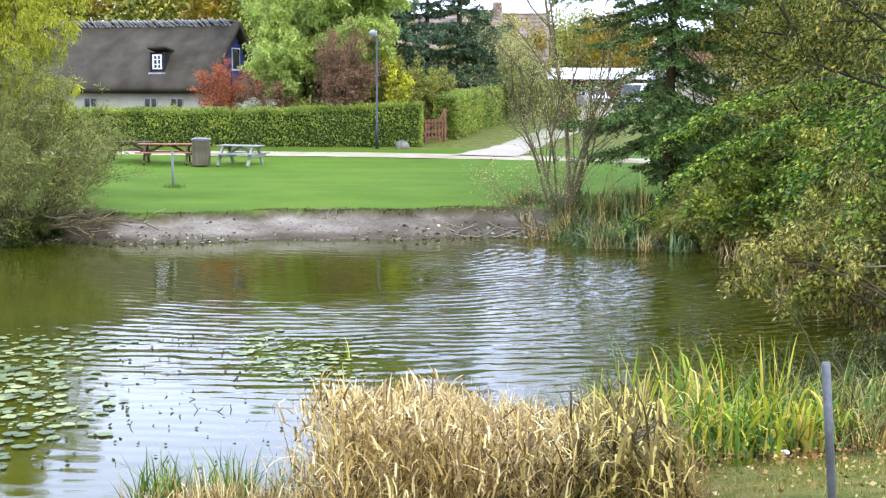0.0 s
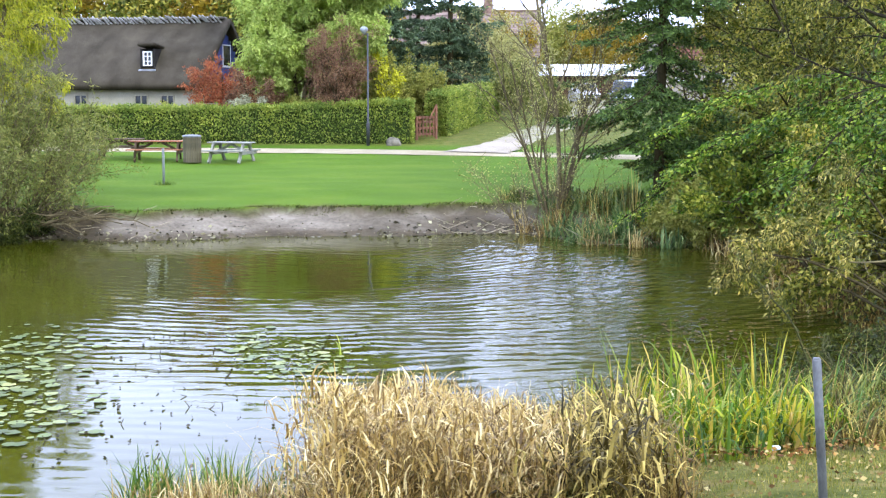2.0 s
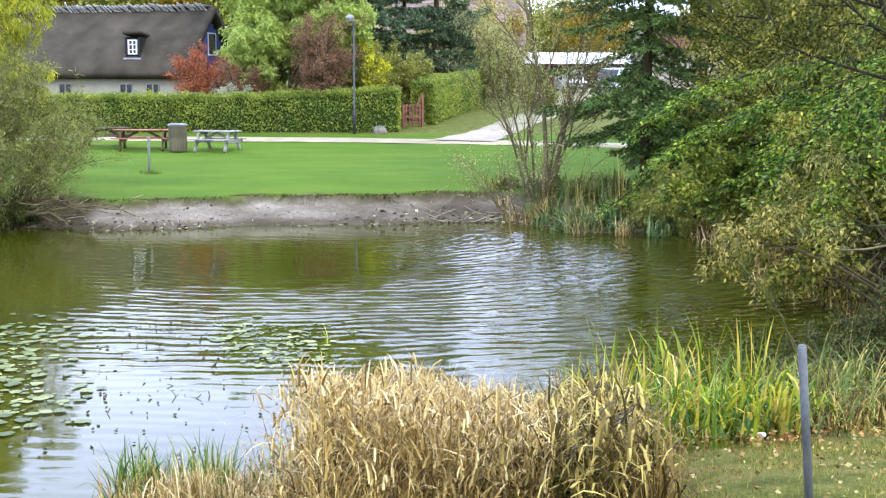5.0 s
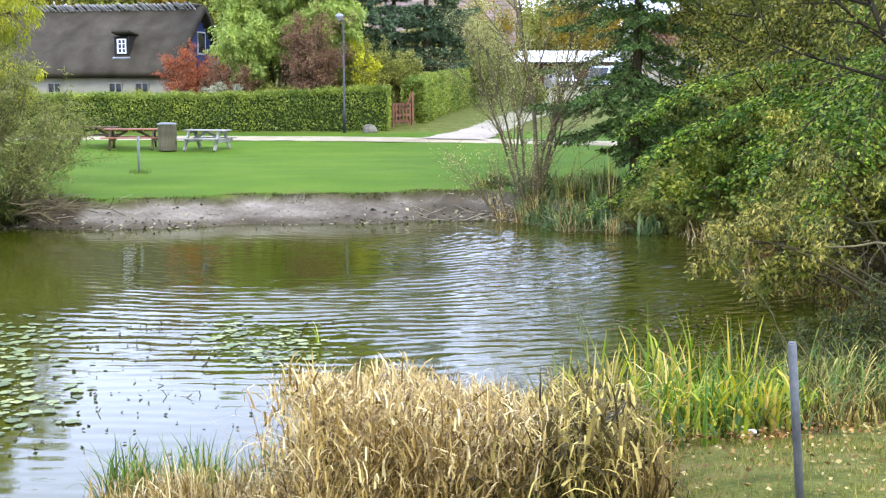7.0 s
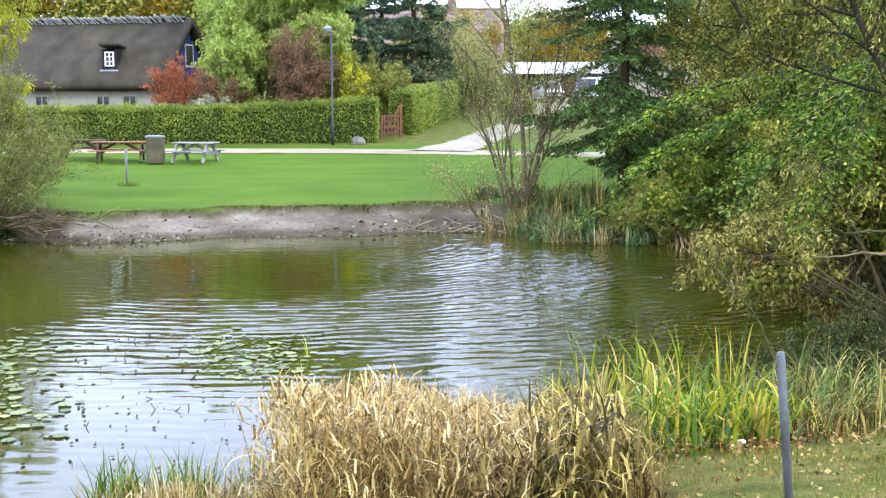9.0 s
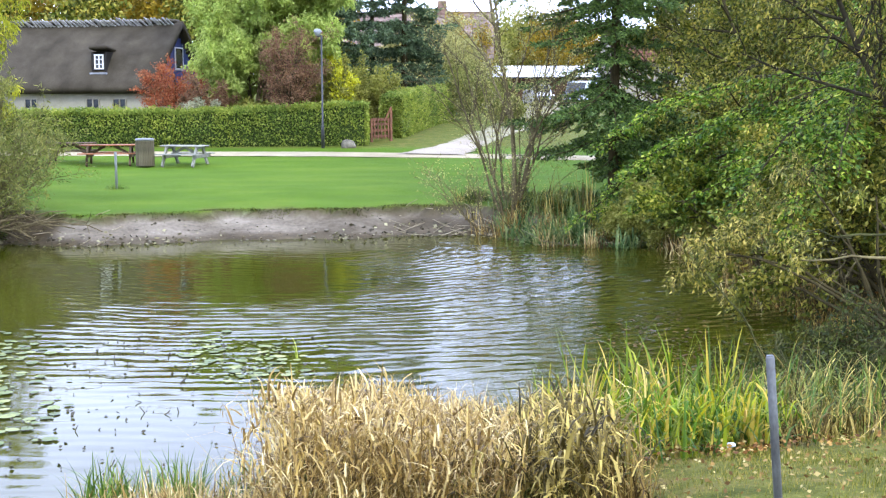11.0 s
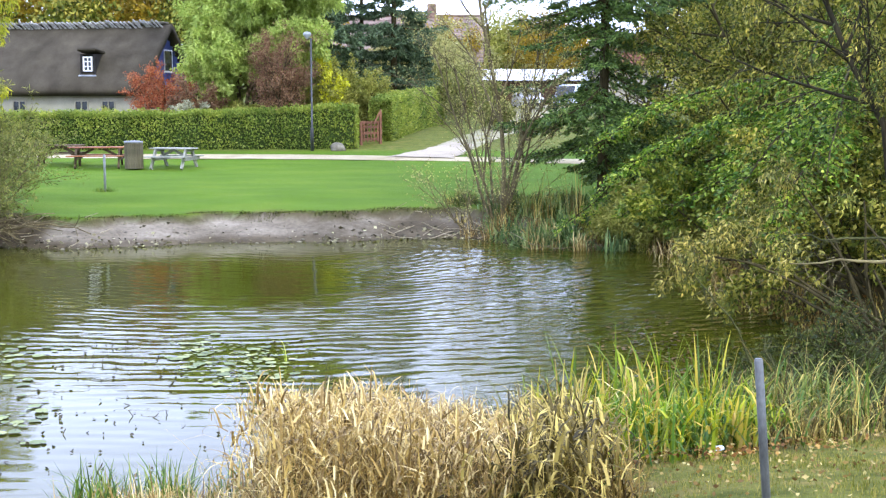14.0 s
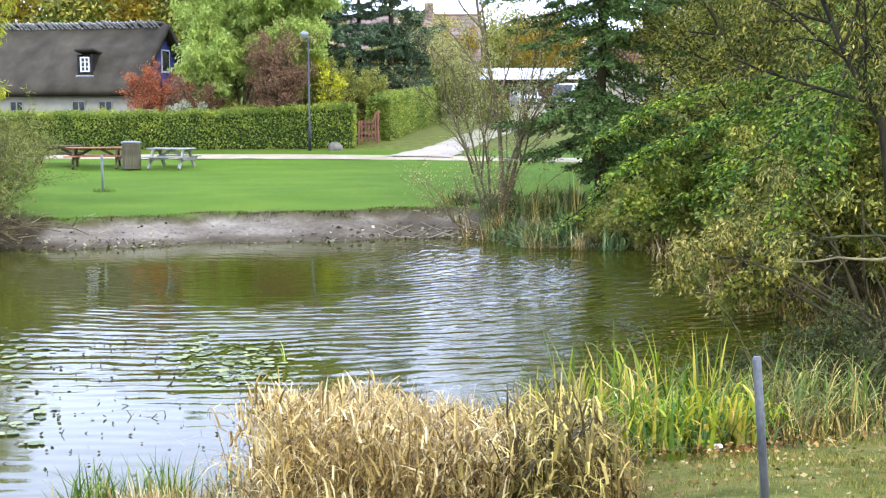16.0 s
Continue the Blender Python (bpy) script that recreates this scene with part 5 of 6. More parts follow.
def spreading_tree():
    """A tree whose long level boughs carry flat sprays of leaves in tiers over the shore."""
    rng = np.random.default_rng(130)
    at = gz_at(8.45, 21.3)
    root = thing("spreading_tree", "green tree with long tiered boughs over the pond", "tree", at)
    foot = np.array(at)
    lines = [(np.array([[0, 0, -0.2], [0.06, 0.0, 0.7], [0.02, 0.03, 1.5], [-0.09, 0.05, 2.4], [-0.06, 0.02, 3.3], [0.06, 0.05, 4.3], [0.0, 0.0, 5.6]]), 0.12, 0.04, 0)]
    P, D = [], []
    for h, tip, wide in ((3.3, (4.4, 25.2, 2.65), 0.9), (2.9, (4.15, 26.8, 0.95), 0.9), (3.0, (4.7, 23.8, 2.1), 0.8), (2.3, (5.2, 25.6, 1.2), 0.8),
                         (2.6, (5.9, 20.6, 2.5), 0.8), (2.2, (5.6, 22.8, 1.5), 0.8), (3.6, (6.6, 18.6, 2.9), 0.7), (1.9, (4.9, 24.6, 1.25), 0.7), (4.6, (7.4, 20.2, 4.3), 0.6), (5.0, (9.2, 20.0, 4.6), 0.6),
                         (3.2, (5.3, 18.8, 1.75), 0.75), (3.5, (6.2, 16.4, 2.5), 0.7), (2.6, (5.7, 17.3, 1.5), 0.6)):
        p0 = np.array([-0.05, 0.0, h])
        p1 = np.array(tip) - foot
        s = np.linspace(0, 1, 9)[:, None]
        span = np.linalg.norm(p1 - p0)
        pts = p0 + (p1 - p0) * s + np.array([0, 0, 1.0]) * span * 0.10 * 4 * s * (1 - s) + rng.normal(size=(9, 3)) * 0.05 * s
        lines.append((pts, 0.036, 0.010, 1))
        run = unit(p1 - p0)
        side = unit(np.cross(run, np.array([0, 0, 1.0])))
        for j in range(int(span * 9)):
            g = 0.05 + 0.95 * (j + rng.random()) / (span * 9)
            i = min(int(g * 8), 7)
            q = pts[i] + (pts[i + 1] - pts[i]) * (g * 8 - i)
            L = wide * (1.1 - 0.75 * g) * rng.uniform(0.5, 1.25)
            d = unit(run * rng.uniform(0.5, 1.1) + side * rng.choice([-1, 1]) * rng.uniform(0.5, 1.2) + np.array([0, 0, rng.normal(-0.14, 0.12)]))
            t = np.linspace(0, 1, 4)[:, None]
            tw = q + d * t * L - np.array([0, 0, 0.22]) * L * t ** 2 + rng.normal(size=(4, 3)) * 0.015
            lines.append((tw, 0.009, 0.003, 2))
            m = int(13 + 46 * L)
            f = rng.uniform(0, 1, (m, 1))
            P.append(q + d * f * L - np.array([0, 0, 0.22]) * L * f ** 2 + rng.normal(size=(m, 3)) * np.array([0.09, 0.09, 0.05]))
            D.append(d * 0.7 + rng.normal(size=(m, 3)) * np.array([0.6, 0.6, 0.2]) + np.array([0, 0, -0.25]))
    V, F = tubes(lines, [8, 5, 3])
    poly_mesh("trunk", V, F, M["bark"], root, True)
    quads_ob("crown", leaf_quads(rng, np.concatenate(P), np.concatenate(D), 0.090, 0.52, 0.2, 1.2), M["leaf_bough"], root)


def pale_limbs():
    """Bare limbs over the thicket: two that lie level, and crooked mossy ones that hang to the bank."""
    rng = np.random.default_rng(55)
    for k, (x, y, z, L, tip) in enumerate(((5.85, 12.9, 1.90, 1.2, -0.02), (6.1, 13.4, 2.05, 1.35, 0.06))):
        g = ground_z(x, y)
        up = np.array([[0, 0, -0.1], [0.02, 0.02, (z - g) * 0.5], [-0.06, 0, (z - g) * 0.85], [-0.25, -0.05, z - g]])
        s = np.linspace(0.2, 1, 7)[:, None]
        out = np.array([-0.25, -0.05, z - g]) + s * np.array([-L, -0.25, tip * L]) + rng.normal(size=(7, 3)) * np.array([0.03, 0.03, 0.022])
        lines = [(np.concatenate([up, out]), 0.030 - 0.008 * k, 0.007, 0)]
        for j in range(5):
            i = rng.integers(0, 6)
            d = unit(np.array([-0.6, -0.1, rng.uniform(-1.2, 0.4)]) + rng.normal(size=3) * 0.3)
            t = np.linspace(0, 1, 5)[:, None]
            lines.append((out[i] + d * t * rng.uniform(0.2, 0.6) + rng.normal(size=(5, 3)) * 0.03, 0.006, 0.002, 1))
        branch("bare_limb", "bare pale limb lying over the thicket" if k == 0 else "thin mossy limb lying over the thicket", "limbs over the thicket", (x, y, g), lines, "limb_pale" if k == 0 else "limb_moss")
    for k in range(5):
        x, y = 3.95 + 0.26 * k + rng.normal(0, 0.08), 12.2 + rng.uniform(-0.3, 0.6)
        g = ground_z(x, y)
        H = rng.uniform(0.85, 1.5)
        s = np.linspace(0, 1, 9)[:, None]
        reach = rng.uniform(-0.9, 0.7)
        pts = np.array([0, 0, -0.05]) + np.concatenate([reach * s ** 1.6, rng.normal(0, 0.3) * s, H * s ** 0.8], 1) + np.cumsum(rng.normal(size=(9, 3)), 0) * 0.045
        lines = [(pts, rng.uniform(0.012, 0.022), 0.006, 0)]
        for j in range(5):
            i = rng.integers(2, 8)
            d = unit(np.array([rng.normal(0, 0.8), rng.normal(0, 0.4), rng.uniform(-0.6, 0.7)]))
            t = np.linspace(0, 1, 5)[:, None]
            lines.append((pts[i] + d * t * rng.uniform(0.2, 0.55) - np.array([0, 0, 0.2]) * t ** 2 + rng.normal(size=(5, 3)) * 0.02, 0.006, 0.002, 1))
        branch("mossy_branch", "crooked mossy bare branch rising from the bank", "mossy branches in the thicket", (x, y, g), lines, "limb_moss")


spreading_tree()
pale_limbs()
for at, sd, h in (((10.4, 31.0), 48, 6.5), ((11.4, 24.5), 49, 6.0), ((14.0, 29.0), 50, 7.5), ((12.5, 35), 51, 7.5), ((12.6, 40), 52, 7.0), ((10.3, 46), 135, 8.5)):
    plant("hazel_tree", "olive-green tree with autumn-tinted leaves behind the bank", "tree", gz_at(*at), sd, "leaf_olive", "bark",
          stems=4, height=h, lean=17, radius=0.10, per=2.4 if sd == 135 else 22, size=0.11, aspect=0.55, droop=0.3, loose=0.10, spec=dict(kids=[11, 7, 5]) | {"from": [0.12, 0.2, 0.2]})

for at, sd, h in (((14.0, 18.5), 131, 10.0), ((16.0, 24.0), 133, 12.0)):
    plant("tall_tree", "tall dense olive-green tree behind the thicket", "tree", gz_at(*at), sd, "leaf_olive", "bark",
          stems=2, height=h, lean=9, radius=0.16, per=30, size=0.14, aspect=0.55, droop=0.3, loose=0.14, spec=dict(kids=[16, 8, 6]) | {"from": [0.2, 0.2, 0.2]})


# ---------------------------------------------------------------- distant woods
def woods(name, label, spots, leaf, seed, size=0.32):
    rng = np.random.default_rng(seed)
    P, D = [], []
    lines = []
    for x, y, h, r in spots:
        g = ground_z(x, y)
        lines.append((np.array([[x, y, g - 0.2], [x + 0.1, y, g + h * 0.5], [x, y, g + h * 0.9]]), 0.035 * h * 0.5, 0.03, 0))
        for k in range(64):
            v = unit(rng.normal(size=3))
            c = np.array([x, y, g + h * 0.58]) + v * np.array([r, r, h * 0.42]) * rng.uniform(0.35, 1.0)
            n = 95
            P.append(c + rng.normal(size=(n, 3)) * r * 0.19)
            D.append(rng.normal(size=(n, 3)) + np.array([0, 0, -0.3]))
    root = thing(name, label, "woodland", (0, 0, 0), kind="stuff")
    V, F = tubes(lines, [5])
    poly_mesh("trunk", V, F, M["bark"], root, True)
    quads_ob("crown", leaf_quads(rng, np.concatenate(P), np.concatenate(D), size, 0.6), M[leaf], root)


rw = np.random.default_rng(77)
woods("distant_woods", "golden autumn woodland beyond the thatched house", [(x + rw.uniform(-1.5, 1.5), 84 + rw.uniform(-5, 7), rw.uniform(10, 14), rw.uniform(2.8, 3.8)) for x in np.arange(-52, -4, 2.4)], "leaf_autumn", 61)
woods("distant_woods", "green and olive trees among the autumn wood", [(x + rw.uniform(-1.5, 1.5), 80 + rw.uniform(-3, 5), rw.uniform(9, 11), rw.uniform(2.4, 3.2)) for x in (-44, -37, -31, -25.5, -20.5, -11)], "leaf_olive", 66)
woods("distant_woods", "thin tan and brown trees behind the houses", [(x + rw.uniform(-1, 1), 88 + rw.uniform(-3, 3), rw.uniform(5.0, 7.2), rw.uniform(1.2, 1.9)) for x in (0.6, 2.6, 4.2, 5.9)], "leaf_sparse", 67, 0.2)
woods("distant_woods", "olive-green woodland on the rise beyond the yard", [(x + rw.uniform(-2, 2), 134 + rw.uniform(-6, 8), rw.uniform(6.0, 7.6), rw.uniform(3.0, 4.2)) for x in np.arange(-10, 20, 3.6)] + [(13.5, 128, 8.6, 3.4), (17, 130, 7.5, 3.2), (10.5, 133, 6.8, 3.0)], "leaf_garden", 62)
woods("distant_woods", "ochre-yellow trees behind the shed", [(18.2, 121, 8.2, 2.4), (16.0, 123, 8.4, 2.8), (20.5, 122, 7.4, 2.4)], "leaf_autumn", 69, 0.22)
woods("distant_woods", "mixed green woodland to the side of the yard", [(x + rw.uniform(-2, 2), 70 + rw.uniform(-12, 25), rw.uniform(9, 14), rw.uniform(3.0, 4.2)) for x in np.arange(20, 64, 4.0)], "leaf_olive", 63)
woods("distant_woods", "dark woodland far along the other side", [(x + rw.uniform(-2, 2), 100 + rw.uniform(-8, 25), rw.uniform(10, 15), rw.uniform(3.2, 4.4)) for x in np.arange(-110, -50, 5.0)], "leaf_autumn", 64)
woods("distant_woods", "thin ochre birches in front of the tiled house", [(x, y, h, r) for x, y, h, r in ((3.4, 92, 6.6, 1.3), (5.4, 93, 7.2, 1.4), (7.0, 94, 6.4, 1.2), (1.8, 91, 5.4, 1.2))], "leaf_autumn", 68, 0.16)
woods("scrub", "tan and ochre scrub beside the track", [(x, y, h, r) for x, y, h, r in ((4.6, 70, 3.0, 1.3), (5.2, 78, 3.4, 1.6), (4.4, 84, 3.6, 1.6), (7.6, 88, 2.4, 1.2), (6.2, 64, 1.6, 0.9))], "leaf_willow", 65, 0.15)


# ---------------------------------------------------------------- reeds, sedges and grass
def uneven(xy):
    """Taller and lower growth from place to place."""
    return np.array([1 + 0.30 * noise.noise(Vector((a * 2.3, b * 2.3, 11.0))) for a, b in xy])


def bed(name, label, category, xy, seed, material, height, width, lean, curl, segs=4, jitter_h=0.25, kind="stuff", sink=0.03, rise=0.0):
    rng = np.random.default_rng(seed)
    n = len(xy)
    base = np.concatenate([xy, np.maximum(land(xy[:, 0], xy[:, 1]), -0.1)[:, None] - sink], 1)
    h = height * np.clip(rng.normal(1, jitter_h, n), 0.35, 1.35) * uneven(xy) * (1 + rise * smooth(0.9, -0.3, xy[:, 0]))
    V, F = blades(rng, base, h, width * rng.uniform(0.6, 1.3, n), np.abs(rng.normal(0, lean, n)), np.abs(rng.normal(0, curl, n)), segs)
    ob = poly_mesh(name, V, F, M[material])
    return tagged(ob, label, category, kind=kind)


def clumps(seed, n, centres, spread_xy):
    rng = np.random.default_rng(seed)
    c = np.array(centres)[rng.integers(0, len(centres), n)]
    return c[:, :2] + rng.normal(size=(n, 2)) * np.array(spread_xy)


rs = np.random.default_rng(71)


def strip(seed, n, x0, x1, y_of, depth):
    """Clumped places along a shore: x from x0 to x1, y behind y_of(x) by up to depth."""
    rng = np.random.default_rng(seed)
    k = max(6, n // 40)
    cx = rng.uniform(x0, x1, k)
    cy = y_of(cx) - rng.uniform(0, 1, k) * depth
    i = rng.integers(0, k, n)
    return np.stack([cx[i] + rng.normal(0, 0.10, n), cy[i] + rng.normal(0, 0.10, n)], 1)


def tips(name, label, xy, seed, material, z0, z1, length, width):
    """Short leaves that spring from the stems at all heights and curl over."""
    rng = np.random.default_rng(seed)
    n = len(xy)
    base = np.concatenate([xy, np.maximum(land(xy[:, 0], xy[:, 1]), -0.05)[:, None] + rng.uniform(z0, z1, (n, 1)) * (uneven(xy) * (1 + 0.25 * smooth(0.9, -0.3, xy[:, 0])))[:, None]], 1)
    V, F = blades(rng, base, length * rng.uniform(0.5, 1.4, n), width * rng.uniform(0.6, 1.3, n), np.abs(rng.normal(0.7, 0.5, n)), np.abs(rng.normal(1.7, 0.9, n)), 5)
    return tagged(poly_mesh(name, V, F, M[material]), label, "sedge", kind="stuff")


bed("sedge_bed", "dry straw-coloured sedge bent over along the near shore", "sedge", strip(72, 4100, -0.70, 0.85, lambda x: edge_near(x) - 0.05, 4.6), 73, "straw", 0.76, 0.010, 0.28, 1.4, 6, 0.16, rise=0.2)
tips("sedge_leaves", "curled pale sedge leaves tangled over the reed bed", strip(106, 19000, -0.70, 0.72, lambda x: edge_near(x) - 0.05, 4.6), 107, "straw", 0.12, 0.74, 0.21, 0.0130)
# low stems in the darkened straw colour make the bed's shaded gaps
bed("sedge_bed", "low sedge stems coloured dark for shade in the reed bed", "sedge", strip(74, 7000, -0.73, 1.35, lambda x: edge_near(x) - 0.2, 4.6), 75, "straw_dark", 0.5, 0.013, 0.4, 1.3, 5)
bed("sedge_bed", "short dry sedge at the water's edge", "sedge", strip(76, 1500, -2.2, -0.65, lambda x: edge_near(x) - 0.75 + 0.4 * (x + 2.3), 1.6), 77, "straw", 0.36, 0.012, 0.4, 1.2, 5)
bed("green_rushes", "fresh green rush blades at the water's edge", "rushes", strip(78, 420, -3.1, -0.9, lambda x: edge_near(x) - 0.25 + 0.25 * (x + 2), 1.0), 79, "blade_green", 0.50, 0.024, 0.3, 0.5, 5)
bed("green_rushes", "green blades among the dry sedge", "rushes", strip(80, 2800, -0.7, 1.2, lambda x: edge_near(x) - 0.4, 3.9), 81, "blade_sedge", 0.60, 0.014, 0.4, 1.1, 5, rise=0.2)


def iris_clump(x, y, n, height, seed):
    """A fan of sword-shaped leaves, each a leaf of its own, stiff and a little bowed."""
    rng = np.random.default_rng(seed)
    root = thing("iris_clump", "clump of tall green and yellowing iris leaves", "iris", gz_at(x, y, 0.02), group="iris on the near shore")
    for k in range(n):
        b = np.array([[rng.normal(0, 0.07), rng.normal(0, 0.10), 0.0]])
        h = np.array([height * rng.uniform(0.5, 1.15)])
        broken = rng.random() < 0.12
        V, F = blades(rng, b, h, np.array([rng.uniform(0.030, 0.060)]), np.array([abs(rng.normal(0, 0.30))]), np.array([1.9 if broken else abs(rng.normal(0, 0.32))]), 6)
        poly_mesh("leaf", V, F, M["iris_leaf"], root)


IRIS = ((1.62, 10.5, 1.15), (1.80, 10.2, 1.10), (1.98, 10.6, 1.12), (2.10, 10.1, 1.0), (2.25, 10.4, 0.98), (2.42, 10.1, 0.92), (2.55, 10.6, 0.98), (2.70, 10.2, 0.90),
        (2.86, 10.5, 0.95), (3.02, 10.3, 0.82), (1.90, 9.85, 0.78), (2.30, 9.80, 0.72), (1.68, 8.65, 0.55), (1.82, 8.95, 0.62), (2.02, 8.90, 0.50), (2.20, 9.15, 0.60), (2.40, 9.10, 0.48), (2.62, 9.35, 0.58), (2.85, 9.35, 0.45), (2.98, 9.75, 0.62), (1.52, 9.35, 0.6), (1.75, 9.45, 0.62), (2.05, 9.45, 0.60), (2.45, 9.55, 0.55), (1.62, 9.9, 0.8), (1.40, 10.4, 0.95), (1.25, 10.9, 1.0), (1.72, 10.95, 1.0), (2.15, 10.95, 1.0), (2.60, 10.95, 1.0), (3.05, 10.9, 0.95), (1.52, 10.75, 1.10), (1.66, 10.2, 1.10), (1.58, 9.75, 0.85), (1.60, 9.2, 0.66), (2.15, 8.8, 0.36))
for k, (x, y, h) in enumerate(IRIS):
    iris_clump(x, y, 15, h, 300 + k)
bed("iris_bed", "dark green lower iris leaves and grass", "iris", clumps(136, 420, [(x, y) for x, y, h in IRIS], (0.14, 0.2)), 137, "blade_green", 0.55, 0.022, 0.4, 0.8, 6)
bed("iris_bed", "narrow dull green blades between sedge and iris", "iris", clumps(146, 170, [(1.15, 10.7), (1.3, 10.4), (1.45, 10.9), (1.3, 11.0), (1.55, 10.2)], (0.12, 0.16)), 147, "blade_sedge", 0.8, 0.02, 0.3, 0.6, 6)
bed("iris_bed", "withered tan iris blades among the green", "iris", clumps(114, 170, [(1.6, 10.5), (2.0, 10.3), (2.4, 10.5), (2.8, 10.4), (3.1, 10.6), (2.2, 10.1)], (0.2, 0.2)), 115, "straw", 0.75, 0.022, 0.4, 1.0, 6)
tips("low_iris_leaves", "tangled green and tan leaves at the foot of the iris", clumps(108, 900, [(1.5, 9.7), (1.8, 9.5), (2.1, 9.3), (2.5, 9.5), (2.8, 9.7), (3.1, 9.9), (1.7, 9.1), (1.6, 8.8), (2.0, 9.0), (2.3, 9.2)], (0.2, 0.2)), 109, "blade_iris", 0.0, 0.36, 0.34, 0.020)
tips("low_sedge_leaves", "brown and tan leaves hanging at the reed bed's edge", clumps(110, 5200, [(0.85, 6.9), (0.9, 7.5), (0.95, 8.2), (1.0, 9.0), (0.95, 9.8), (1.1, 6.9), (1.2, 8.6), (1.3, 9.2), (1.2, 8.0), (1.1, 7.5), (1.2, 10.0), (1.15, 9.4)], (0.16, 0.25)), 111, "sedge_brown", 0.0, 0.6, 0.34, 0.020)
bed("iris_bed", "green iris and grass below the thicket", "iris", clumps(84, 220, [(2.9, 10.8), (3.2, 10.9), (3.5, 11.3), (3.8, 11.0), (3.6, 10.4), (4.1, 11.6), (4.3, 10.9), (3.3, 11.6), (4.6, 11.4), (3.0, 11.5)], (0.22, 0.3)), 85, "blade_green", 0.62, 0.022, 0.35, 0.9, 5)
bed("green_rushes", "dark green blades low between brown sedge leaves", "rushes", clumps(178, 420, [(0.95, 7.0), (1.05, 7.6), (1.1, 8.3), (1.2, 8.9), (0.8, 6.8), (1.3, 9.5)], (0.16, 0.22)), 179, "blade_sedge", 0.5, 0.022, 0.4, 1.0, 6)
bed("dead_reeds", "pale feathery dry stems standing above the sedge", "reeds", clumps(170, 46, [(0.45, 10.5), (0.7, 10.6), (0.1, 10.4), (-0.35, 10.3)], (0.14, 0.14)), 171, "straw", 0.98, 0.012, 0.12, 1.0, 7, 0.1)


def loose_leaves(name, label, category, at, sizes, material, seed, group=""):
    """A few separate leaves that stand together: heights and widths in metres."""
    rng = np.random.default_rng(seed)
    root = thing(name, label, category, at, group=group)
    for h, w in sizes:
        V, F = blades(rng, np.array([[rng.normal(0, 0.02), rng.normal(0, 0.02), -0.02]]), np.array([h]), np.array([w]), np.array([rng.uniform(0.1, 0.45)]), np.array([rng.uniform(0.2, 0.9)]), 7)
        poly_mesh("leaf", V, F, M[material], root)


loose_leaves("broad_leaf_plant", "pale yellow-green broad leaves at the foot of iris", "plant", gz_at(1.79, 8.52), ((0.38, 0.085), (0.28, 0.07), (0.20, 0.05)), "leaf_pale", 172)
loose_leaves("pond_plant", "yellow-green water plant standing among lily pads", "water plant", (-1.32, 16.8, 0.0), ((0.42, 0.018), (0.36, 0.015), (0.26, 0.02), (0.30, 0.016), (0.18, 0.018)), "leaf_pale", 173)


def scrap():
    """A crumpled bit of pale plastic."""
    bm = bmesh.new()
    bmesh.ops.create_icosphere(bm, subdivisions=2, radius=0.05)
    for v in bm.verts:
        k = 1 + 0.5 * noise.noise(v.co * 40)
        v.co = Vector((v.co.x * 1.2 * k, v.co.y * 0.8 * k, v.co.z * 0.4 * k))
    ob = part("litter_scrap", bm, M["car_blue"], None)
    ob.location = (2.62, 9.1, ground_z(2.62, 9.1) + 0.06)
    tagged(ob, "crumpled pale blue plastic scrap lying in the grass", "litter")


scrap()
RANK = [(3.0, 10.6), (3.3, 10.9), (3.6, 10.7), (3.9, 11.1), (4.2, 10.9), (4.5, 11.3), (4.0, 11.7), (3.5, 11.5), (4.7, 11.8), (4.4, 12.2)]
bed("rank_grass", "tall arching green grass in front of the thicket", "grass", clumps(152, 520, RANK, (0.2, 0.25)), 153, "blade_sedge", 0.78, 0.018, 0.45, 2.0, 7)
bed("rank_grass", "dry tan grass stems in front of the thicket", "grass", clumps(154, 620, RANK, (0.25, 0.28)), 155, "sedge_brown", 0.72, 0.015, 0.45, 2.0, 7)
bed("dry_grass", "pale dry grass below the thicket", "grass", clumps(86, 420, [(3.0, 10.2), (3.4, 9.9), (3.8, 10.2), (4.2, 10.5), (4.5, 10.9), (3.1, 9.7), (3.6, 10.4)], (0.2, 0.22)), 87, "sedge_brown", 0.40, 0.015, 0.45, 1.1, 5)
bed("cattails", "blue-green cattail blades along the far bank", "cattails", strip(88, 1400, 3.1, 8.2, lambda x: edge_far(x) + 0.9, 1.3), 89, "blade_cattail", 0.80, 0.042, 0.75, 1.9, 6)
bed("bank_herbs", "rank green grass and weeds on the far bank", "grass", strip(116, 4800, 3.0, 8.5, lambda x: edge_far(x) + 4.2, 3.2), 117, "blade_cattail", 0.40, 0.045, 0.7, 1.4, 4)
bed("bank_herbs", "dark green weeds below the spruce", "grass", strip(118, 3600, 3.4, 9.0, lambda x: edge_far(x) + 5.0, 3.2), 119, "blade_sedge", 0.5, 0.05, 0.7, 1.2, 4)
bed("bank_herbs", "rank olive weeds at the foot of the bare shrub", "grass", strip(164, 800, 2.2, 4.6, lambda x: edge_far(x) + 3.6, 2.0), 165, "blade_sedge", 0.36, 0.030, 0.5, 1.2, 4)
bed("bank_herbs", "withered tan stems at the foot of the bare shrub", "grass", strip(166, 220, 1.6, 4.2, lambda x: edge_far(x) + 2.6, 1.6), 167, "sedge_brown", 0.42, 0.022, 0.4, 0.9, 4)
